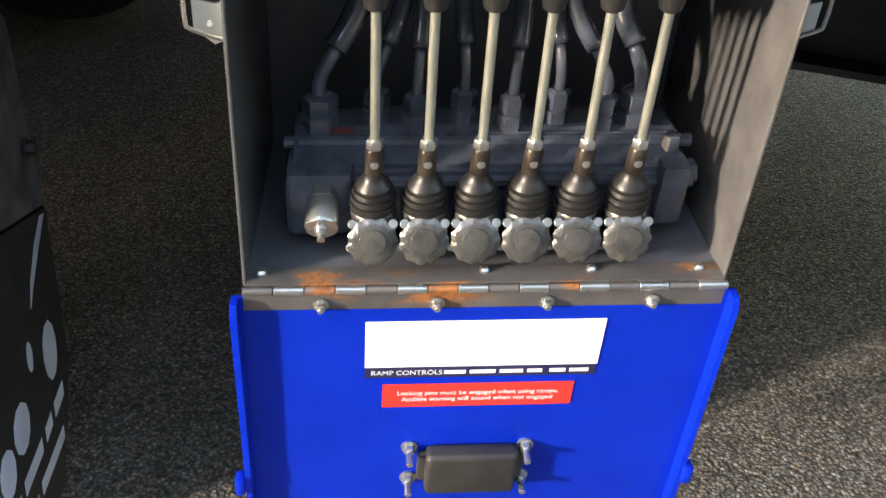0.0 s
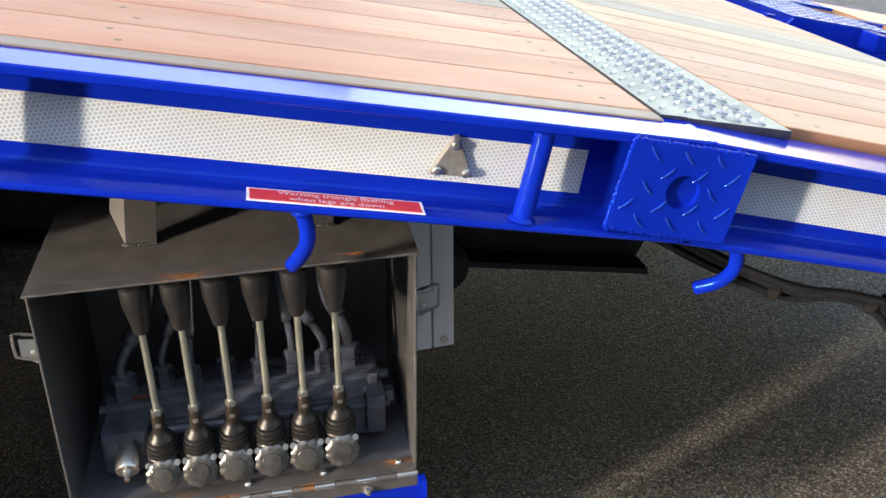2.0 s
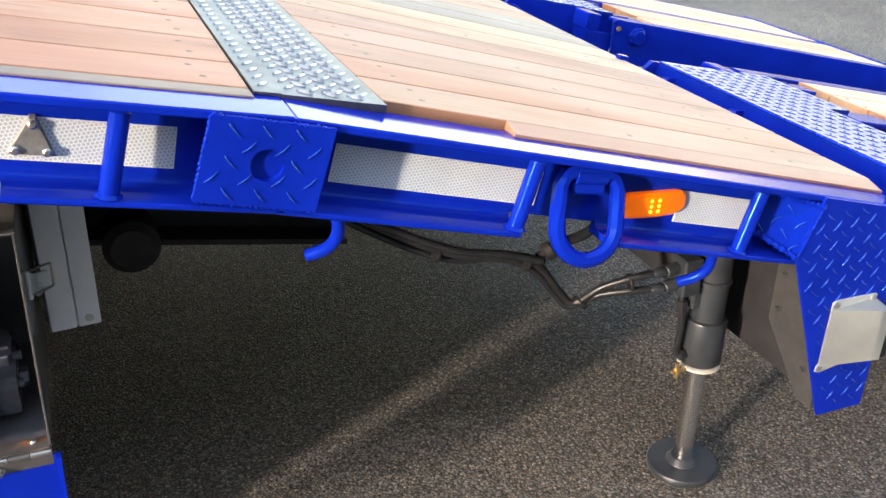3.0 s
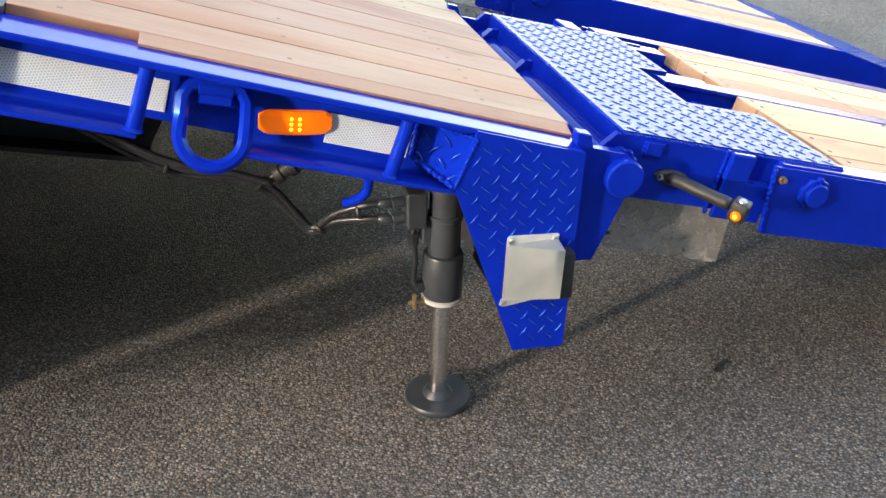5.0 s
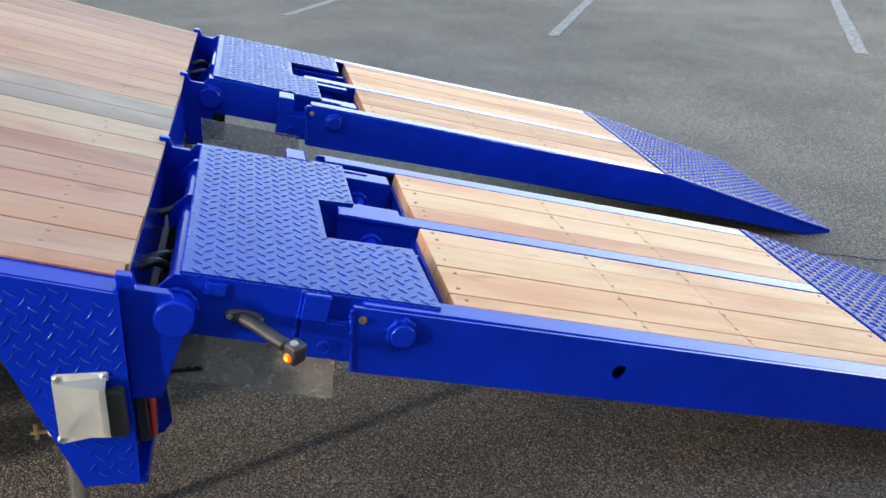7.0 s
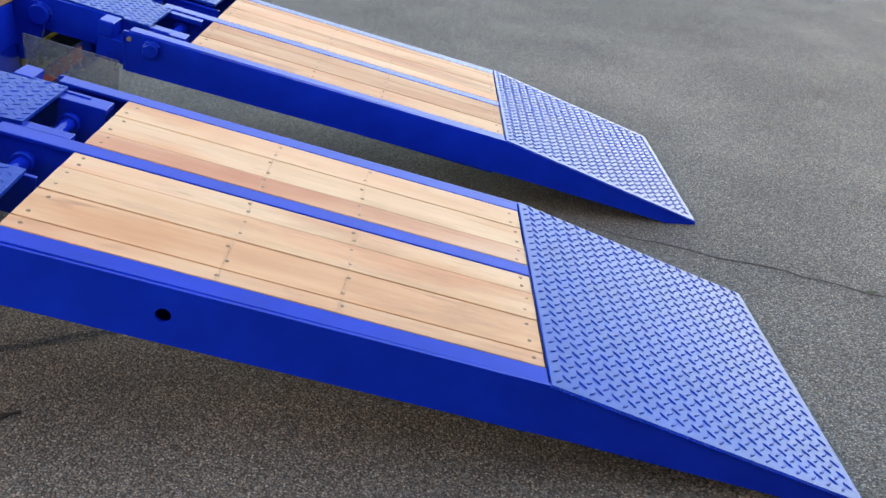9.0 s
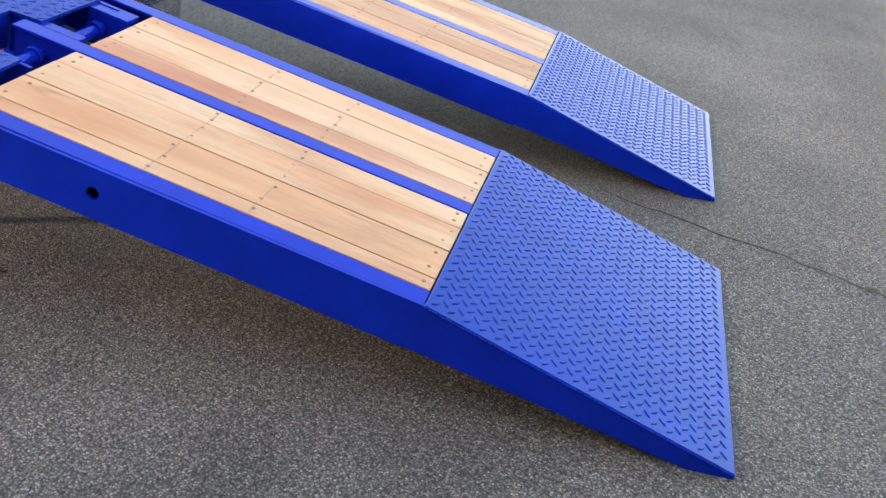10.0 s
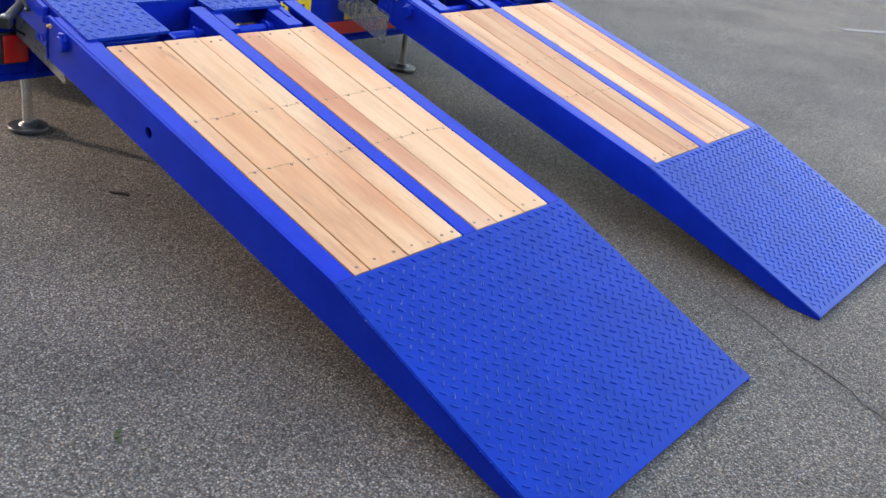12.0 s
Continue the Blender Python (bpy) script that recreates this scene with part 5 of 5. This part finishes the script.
# brackets up to the trailer: a sloping strap with a flared side
for x in (0.097, 0.303):
    strap = None
    for name, quad in (("hanging_bracket", [(x, 0.085, 0.0035), (x + 0.034, 0.085, 0.0035), (x + 0.040, 0.192, 0.16), (x + 0.004, 0.192, 0.16)]),
                       ("flared_side", [(x - 0.0005, 0.086, 0.0035), (x + 0.0030, 0.192, 0.16), (x - 0.004, 0.20, 0.16), (x - 0.019, 0.122, 0.034)])):
        bm = B()
        f = [bm.verts.new(BOX @ Vector((u, v, BH + h))) for u, v, h in quad]
        g = [bm.verts.new(BOX @ Vector((u, v + 0.003, BH + h))) for u, v, h in quad]
        bm.faces.new(f)
        bm.faces.new(g[::-1])
        for k in range(4):
            bm.faces.new((f[k], g[k], g[(k + 1) % 4], f[(k + 1) % 4]))
        bmesh.ops.recalc_face_normals(bm, faces=bm.faces[:])
        ob = part(name, bm, STRAP_GREY, strap or cabinet)
        strap = strap or ob
    weld([BOX @ Vector((x - 0.004, 0.090, BH + 0.0045)), BOX @ Vector((x, 0.084, BH + 0.0045)), BOX @ Vector((x + 0.035, 0.084, BH + 0.0045))], 0.0017, strap, int(x * 900), paint=STRAP_GREY)


def toggle_keeper(x, d):
    """A wire loop catch on the box's side."""
    bm = B()
    km = BOX @ pose(x, 0.045, 0.232, 0, 0, 0)
    loop = [(0, -0.002, -0.022), (d * 0.006, -0.004, -0.024), (d * 0.028, -0.012, -0.012), (d * 0.031, -0.013, -0.006), (d * 0.031, -0.013, 0.014), (d * 0.028, -0.012, 0.020), (d * 0.006, -0.004, 0.010), (0, -0.002, 0.008)]
    tube(bm, smooth_path(loop, 3), 0.0018, 8, km)
    ob = part("wire_loop", bm, ZINC, cabinet)
    bm = B()
    vs_ = [(0, 0, -0.024), (d * 0.012, -0.004, -0.028), (d * 0.026, -0.010, -0.012), (d * 0.026, -0.010, 0.010), (d * 0.010, -0.003, 0.004), (0, 0, 0.006)]
    f = [bm.verts.new(km @ Vector(v)) for v in vs_]
    g = [bm.verts.new(km @ (Vector(v) + Vector((0, 0.002, 0)))) for v in vs_]
    bm.faces.new(f)
    bm.faces.new(g[::-1])
    for k in range(6):
        bm.faces.new((f[k], f[(k + 1) % 6], g[(k + 1) % 6], g[k]))
    rod(bm, (d * 0.002, -0.003, -0.03), (d * 0.002, -0.003, 0.01), 0.0035, 10, km)
    lathe(bm, (d * 0.014, -0.007, -0.010), (0, -1, 0), [(0, 0.0028), (0.0015, 0.002)], 10, km)
    part("catch_plate", bm, SHEET_ALU, ob)


toggle_keeper(-0.001, -1)
toggle_keeper(BW + 0.001, 1)

# piano hinge: plates and alternating knuckles
bm = B()
box(bm, 0.0, BW, -0.006, -0.0005, -0.022, -0.002, BOX)
part("hinge_leaf", bm, GREY_RUST, cabinet, "worn steel hinge leaf with rust spots")
n = 16
for k in range(n):
    bm = B()
    a, b = BW * k / n + 0.0004, BW * (k + 1) / n - 0.0004
    rod(bm, (a, -0.007, 0.0), (b, -0.007, 0.0), 0.0043 if k % 2 else 0.0038, 12, BOX, 0.1)
    part("hinge_knuckle", bm, ZINC if k % 2 else GREY_RUST, cabinet)

# door, hanging open
door_m = BOX @ pose(0, -0.006, -0.003, 1.0, 0, 0)
DH = 0.33
bm = B()
box(bm, -0.004, BW + 0.004, 0.0, 0.003, -DH, -0.004, door_m)
door = part("door", bm, BLUE, cabinet, "royal blue door hanging open")
for x0, x1, k in ((-0.010, -0.004, -1), (BW + 0.004, BW + 0.010, 1)):
    bm = B()
    prism(bm, [(0.003, -0.004), (-0.010, -0.004), (-0.016, -0.014), (-0.016, -DH), (0.003, -DH)], min(x0, x1), max(x0, x1), door_m, "x")
    part("door_flange", bm, BLUE, door)
for x in (-0.016, BW + 0.012):
    bm = B()
    box(bm, x - 0.004, x + 0.006, -0.022, -0.006, -0.245, -0.222, door_m, 0.003, 2)
    part("door_catch", bm, BLUE, door)
for x in (0.067, 0.168, 0.265, 0.359):
    bm = B()
    bolt(bm, (x, -0.001, -0.013), (0, -1, 0), 0.0048, 0.006, door_m)
    rod(bm, (x, -0.005, -0.013), (x, -0.0105, -0.0135), 0.0028, 10, door_m)
    part("hinge_bolt", bm, ZINC, door)
face = door_m @ pose(0, -0.0002, 0, 90, 0, 0)
# white plate with a printed line
bm = B()
box(bm, 0.106, 0.323, -0.104, -0.034, 0.0, 0.0006, face)
lab = tagged(part("instruction_plate", bm, NAVY), "white instruction plate with a dark printed strip on the door", "label")
bm = B()
box(bm, 0.106, 0.323, -0.090, -0.034, 0.0006, 0.0012, face)
part("blank_field", bm, WHITE, lab, "plain white field")
lettering("text_line", "RAMP CONTROLS", 0.0082, face @ Matrix.Translation((0.145, -0.0975, 0.0012)), WHITE, lab)
for a, b in ((0.180, 0.2), (0.204, 0.228), (0.232, 0.254), (0.258, 0.272), (0.279, 0.294), (0.298, 0.316)):
    bm = B()
    box(bm, a, b, -0.0995, -0.0955, 0.0006, 0.0012, face)
    part("print_bar", bm, WHITE, lab)
sticker("warning_label", face @ Matrix.Translation((0.214, -0.128, 0.0004)), 0.182, 0.030, 0.0, ("Locking pins must be engaged when using ramps.", "Audible warning will sound when not engaged"), 0.0078, "red warning label with white writing on the blue door")
# buzzer
buz = thing("warning_buzzer", door_m @ Vector((0.214, -0.01, -0.23)), "black moulded warning buzzer bolted to the blue door", "buzzer")
bm = B()
box(bm, 0.168, 0.260, -0.022, 0.0, -0.252, -0.196, door_m, 0.006, 3)
part("housing", bm, RUBBER, buz)
bm = B()
box(bm, 0.160, 0.268, -0.010, 0.0, -0.244, -0.204, door_m, 0.004, 2)
part("base", bm, RUBBER, buz)
for x in (0.152, 0.268):
    for z in (-0.201, -0.247):
        bm = B()
        bolt(bm, (x, 0.0, z), (0, -1, 0), 0.0058, 0.008, door_m)
        rod(bm, (x, -0.006, z), (x, -0.024, z - 0.001), 0.0034, 10, door_m)
        part("stud", bm, ZINC, buz)

# ---- valve bank inside the box ----
bank = thing("valve_bank", BOX @ Vector((0.21, 0.1, 0)), "dark painted hydraulic valve bank with six hand levers in the box", "valve bank")
bm = B()
prism(bm, [(0.068, 0.012), (0.165, 0.012), (0.165, 0.088), (0.150, 0.096), (0.105, 0.096), (0.072, 0.074)], 0.040, 0.388, BOX, "x")
bmesh.ops.bevel(bm, geom=bm.edges[:], offset=0.004, segments=2, affect="EDGES")
part("valve_body", bm, VALVE, bank)
bm = B()
box(bm, 0.032, 0.094, 0.052, 0.150, 0.014, 0.080, BOX, 0.009, 2)
part("inlet_section", bm, VALVE, bank)
bm = B()
box(bm, 0.366, 0.394, 0.056, 0.15, 0.02, 0.082, BOX, 0.007, 2)
rod(bm, (0.394, 0.085, 0.060), (0.406, 0.085, 0.060), 0.013, 6, BOX)
rod(bm, (0.380, 0.09, 0.082), (0.380, 0.09, 0.098), 0.009, 6, BOX)
part("end_section", bm, VALVE, bank)
bm = B()
for z in (0.087, 0.060):
    rod(bm, (0.03, 0.072 if z < 0.08 else 0.098, z), (0.40, 0.072 if z < 0.08 else 0.098, z), 0.0065, 10, BOX)
part("tie_rod", bm, VALVE, bank)
bm = B()
box(bm, 0.052, 0.092, 0.100, 0.103, 0.094, 0.099, BOX)
part("data_tag", bm, TAG_RED, bank, "small red tag")
# relief valve cartridge
bm = B()
rv = (0.067, 0.062, 0.062)
way = (0.0, -0.90, -0.36)
lathe(bm, rv, way, [(-0.012, 0.0120), (0.004, 0.0120), (0.005, 0.0142), (0.016, 0.0142)], 6, BOX)
lathe(bm, Vector(rv) + Vector(way).normalized() * 0.016, way, [(0, 0.0120), (0.003, 0.0120), (0.005, 0.0152), (0.025, 0.0152), (0.0285, 0.0140), (0.029, 0.0060), (0.034, 0.0058), (0.036, 0.0036), (0.041, 0.0034)], 24, BOX)
part("relief_cartridge", bm, ZINC, bank, "bright zinc relief cartridge")
for k in range(6):
    x = 0.1105 + 0.0440 * k
    # cast cap: scalloped cover over a lobed body
    bm = B()
    cw = Vector((0, -0.93, 0.30))
    c0 = Vector((x, 0.038, 0.030))
    lathe(bm, c0, cw, [(-0.012, 0.019), (0.022, 0.0195), (0.026, 0.019)], 24, BOX)
    lathe(bm, c0 + cw.normalized() * 0.024, cw, [(0, 0.0205), (0.006, 0.0212), (0.0085, 0.0180), (0.0098, 0.0130), (0.0100, 0.0060)], 66, BOX, 11, 0.036)
    lathe(bm, c0 + cw.normalized() * 0.0330, cw, [(0, 0.0125), (0.0022, 0.0115), (0.0026, 0.0090)], 24, BOX)
    lathe(bm, (x, 0.034, 0.036), (0, -0.06, 1), [(0, 0.0190), (0.0215, 0.0196), (0.0235, 0.0185)], 24, BOX)
    for sx in (-0.0172, 0.0172):
        rod(bm, (x + sx, 0.034, 0.040), (x + sx, 0.0175, 0.0520), 0.0046, 12, BOX)
    cap = part("spool_cap", bm, ALUMINIUM, bank, "rough cast aluminium cap")
    for sx, y, z in ((-0.0172, 0.0165, 0.0525), (0.0172, 0.0165, 0.0525), (-0.0190, 0.022, 0.024)):
        bm = B()
        p, w = Vector((x + sx, y, z)), Vector((0, -0.80, 0.58))
        rod(bm, p, p + 0.003 * w, 0.0040, 14, BOX)
        rod(bm, p + 0.003 * w, p + 0.0036 * w, 0.0020, 6, BOX)
        part("cap_screw", bm, ZINC, cap)
    # rubber boot
    bm = B()
    lathe(bm, (x, 0.034, 0.058), (0, -0.06, 1), [(0, 0.0190), (0.004, 0.0200), (0.0085, 0.0200), (0.0092, 0.0178), (0.0108, 0.0178), (0.0115, 0.0196), (0.0150, 0.0192), (0.0157, 0.0168), (0.0173, 0.0168), (0.0180, 0.0182), (0.0210, 0.0174), (0.0217, 0.0148), (0.0232, 0.0148), (0.0240, 0.0156), (0.0265, 0.0144), (0.0300, 0.0112), (0.0335, 0.0090), (0.0370, 0.0085)], 26, BOX)
    part("boot", bm, BOOT, bank, "black ribbed rubber boot")
    bm = B()
    lathe(bm, (x, 0.032, 0.088), (0.01, -0.06, 1), [(0, 0.0060), (0.004, 0.0080), (0.028, 0.0080), (0.031, 0.0068)], 16, BOX)
    lever = part("lever", bm, BRONZE, bank, "hand lever with an oiled steel socket")
    bm = B()
    lathe(bm, (x + 0.0003, 0.0243, 0.106), (0, -1, 0.0), [(0, 0.0036), (0.0012, 0.0036), (0.0016, 0.0028)], 12, BOX)
    part("grub_screw", bm, ZINC, lever)
    bm = B()
    lathe(bm, (x + 0.0003, 0.0302, 0.1185), (0.01, -0.06, 1), [(0, 0.0066), (0.0015, 0.0074), (0.0075, 0.0074), (0.009, 0.0066)], 6, BOX)
    part("lock_nut", bm, ZINC, lever)
    bm = B()
    tip = Vector((x - 0.002, 0.0205, 0.300))
    rod(bm, (x + 0.0003, 0.0300, 0.122), tip, 0.0040, 16, BOX)
    part("rod", bm, ROD_STEEL, lever, "pale plated steel rod")
    bm = B()
    d = (tip - Vector((x + 0.0003, 0.0300, 0.122))).normalized()
    lathe(bm, tip - d * 0.0605, d, [(0, 0.0065), (0.002, 0.0088), (0.036, 0.0146), (0.038, 0.0158), (0.060, 0.0168), (0.064, 0.0160), (0.066, 0.0130)], 26, BOX)
    part("grip", bm, GRIP, lever, "black tapered plastic grip")
# port fittings with their hoses
rng = random.Random(15)
PORTS = [0.062, 0.112, 0.148, 0.191, 0.234, 0.277, 0.318, 0.350]
for k, x in enumerate(PORTS):
    big = 1.35 if k in (0, 7) else 1.0
    y = 0.122 if k % 2 else 0.112
    bm = B()
    lathe(bm, (x, y, 0.093), (0, 0, 1), [(0, 0.0125 * big), (0.014, 0.0125 * big), (0.016, 0.009 * big)], 6, BOX)
    lathe(bm, (x, y, 0.108), (0, 0, 1), [(0, 0.0105 * big), (0.003, 0.0120 * big), (0.017, 0.0120 * big), (0.020, 0.008 * big)], 6, BOX)
    part("port_fitting", bm, VALVE, bank)
    bm = B()
    dx = {0: 0.045, 1: 0.03, 5: -0.01, 6: -0.045, 7: -0.03}.get(k, rng.uniform(-0.008, 0.008))
    line = smooth_path([(x, y, 0.120), (x, y, 0.140), (x + dx * 0.25, y + 0.006, 0.162), (x + dx * 0.7, y + 0.025, 0.195), (x + dx, y + 0.055, 0.25), (x + dx, y + 0.10, 0.30)], 6)
    tube(bm, line[:14], 0.0052 * big, 12, BOX)
    part("elbow_pipe", bm, VALVE, bank, smooth=True)
    bm = B()
    tube(bm, line[13:], 0.0086 * big, 12, BOX)
    part("outlet_hose", bm, VALVE, bank, smooth=True)

# grey plastic enclosure beside the box
enc = thing("junction_box", (-1.28, 0.3, 0.6), "light grey plastic junction box fixed beside the control box", "junction box")
em = pose(-1.318, 0.236, 0.603, 2, 1.5, 6)
bm = B()
box(bm, 0.0, 0.067, 0.006, 0.11, 0, 0.225, em, 0.003, 2)
part("body", bm, PLASTIC_GREY, enc)
bm = B()
box(bm, 0.0, 0.0345, -0.001, 0.0055, 0.001, 0.224, em, 0.002, 2)
box(bm, 0.0365, 0.067, -0.001, 0.0055, 0.001, 0.224, em, 0.002, 2)
part("lid", bm, PLASTIC_GREY, enc)
for z in (0.014, 0.205):
    bm = B()
    lathe(bm, (0.052, -0.001, z), (0, -1, 0), [(0, 0.006), (0.002, 0.006), (0.0025, 0.003)], 12, em)
    part("screw", bm, ZINC, enc)

# mudguard and flap ahead of the box
guard = thing("mudguard", (-2.3, 0.2, 0), "dull grey plastic mudguard with a black printed rubber flap", "mudguard")
bm = B()
arc = [(-2.59 + 0.50 * math.cos(radians(a)), 0.42 + 0.50 * math.sin(radians(a))) for a in range(-8, 151, 6)]
inn = [(-2.59 + 0.492 * math.cos(radians(a)), 0.42 + 0.492 * math.sin(radians(a))) for a in range(-8, 151, 6)]
prism(bm, arc + inn[::-1], 0.045, 0.440)
part("arch", bm, MUDGUARD, guard)
bm = B()
prism(bm, [(0.02, 0.10), (0.26, 0.10), (0.289, 0.131), (0.366, 0.215), (0.417, 0.416), (0.02, 0.54)], -2.058, -2.050, None, "x")
flap = part("flap", bm, RUBBER, guard, "black rubber flap with pale printing")
bm = B()
prism(bm, [(0.02, 0.545), (0.416, 0.421), (0.432, 0.56), (0.441, 0.64), (0.40, 0.70), (0.02, 0.74)], -2.060, -2.050, None, "x")
part("upper_plate", bm, MUDGUARD, guard, "dull speckled grey plate above the flap")
# black plate added out of view, closing the space up to the deck
bm = B()
prism(bm, [(0.057, 0.742), (0.40, 0.702), (0.441, 0.642), (0.448, 1.06), (0.057, 1.10)], -2.062, -2.054, None, "x")
part("stay_plate", bm, CHASSIS, guard, "added black plate, out of view, between mudguard and deck")
bm = B()
bolt(bm, (-2.05, 0.404, 0.502), (1, 0, 0), 0.009, 0.010)
part("bolt", bm, RUBBER, guard)
fl = pose(-2.0495, 0, 0, 90, 0, 90)
bm = B()
prism(bm, [(0.405, 0.414), (0.392, 0.418), (0.360, 0.400), (0.325, 0.372), (0.306, 0.345), (0.335, 0.368), (0.370, 0.392)], 0.0, 0.0008, fl, "z")
part("print_stroke", bm, PALE, flap)
for u, v, a, b in ((0.100, 0.225, 0.022, 0.026), (0.150, 0.238, 0.022, 0.027), (0.206, 0.253, 0.024, 0.028), (0.270, 0.303, 0.008, 0.018), (0.322, 0.270, 0.022, 0.036)):
    bm = B()
    prism(bm, [(u + a * math.cos(k * math.pi / 5) + 0.25 * b * math.sin(k * math.pi / 5), v + b * math.sin(k * math.pi / 5)) for k in range(10)], 0.0, 0.0008, fl, "z")
    part("print_shape", bm, PALE, flap)
for u0, u1, v0, v1 in ((0.10, 0.155, 0.175, 0.196), (0.17, 0.235, 0.183, 0.204), (0.25, 0.275, 0.188, 0.209), (0.288, 0.325, 0.192, 0.214), (0.12, 0.19, 0.140, 0.158), (0.205, 0.295, 0.146, 0.166)):
    bm = B()
    prism(bm, [(u0, v0), (u1, v0 + 0.004), (u1 + 0.005, v1), (u0 + 0.005, v1 - 0.004)], 0.0, 0.0008, fl, "z")
    part("print_bar", bm, PALE, flap)
# wheel under the arch
wheel = thing("trailer_wheel", (-2.62, 0.2, 0), "black trailer tyre standing under the deck", "wheel", "trailer wheels")
bm = B()
lathe(bm, (-2.62, 0.07, 0.42), (0, 1, 0), [(0.0, 0.24), (0.01, 0.33), (0.03, 0.395), (0.06, 0.419), (0.24, 0.419), (0.27, 0.395), (0.29, 0.33), (0.30, 0.24)], 56)
part("tyre", bm, TYRE, wheel, smooth=False)
bm = B()
lathe(bm, (-2.62, 0.085, 0.42), (0, 1, 0), [(0.0, 0.05), (0.0, 0.14), (0.03, 0.2), (0.0, 0.235), (0.03, 0.245), (0.25, 0.245)], 40)
part("rim", bm, CHASSIS, wheel)
# the other wheels of the axle group, in the dark under the deck
for x, y in ((-2.62, WIDTH - 0.37), (-3.62, 0.07), (-3.62, WIDTH - 0.37)):
    copy_thing(wheel, Matrix.Translation((x, y + 0.13, 0)))
for x in (-2.62, -3.62):
    bm = B()
    rod(bm, (x, 0.37, 0.42), (x, WIDTH - 0.37, 0.42), 0.065, 20)
    part("axle", bm, CHASSIS, trailer, "black round axle beam")
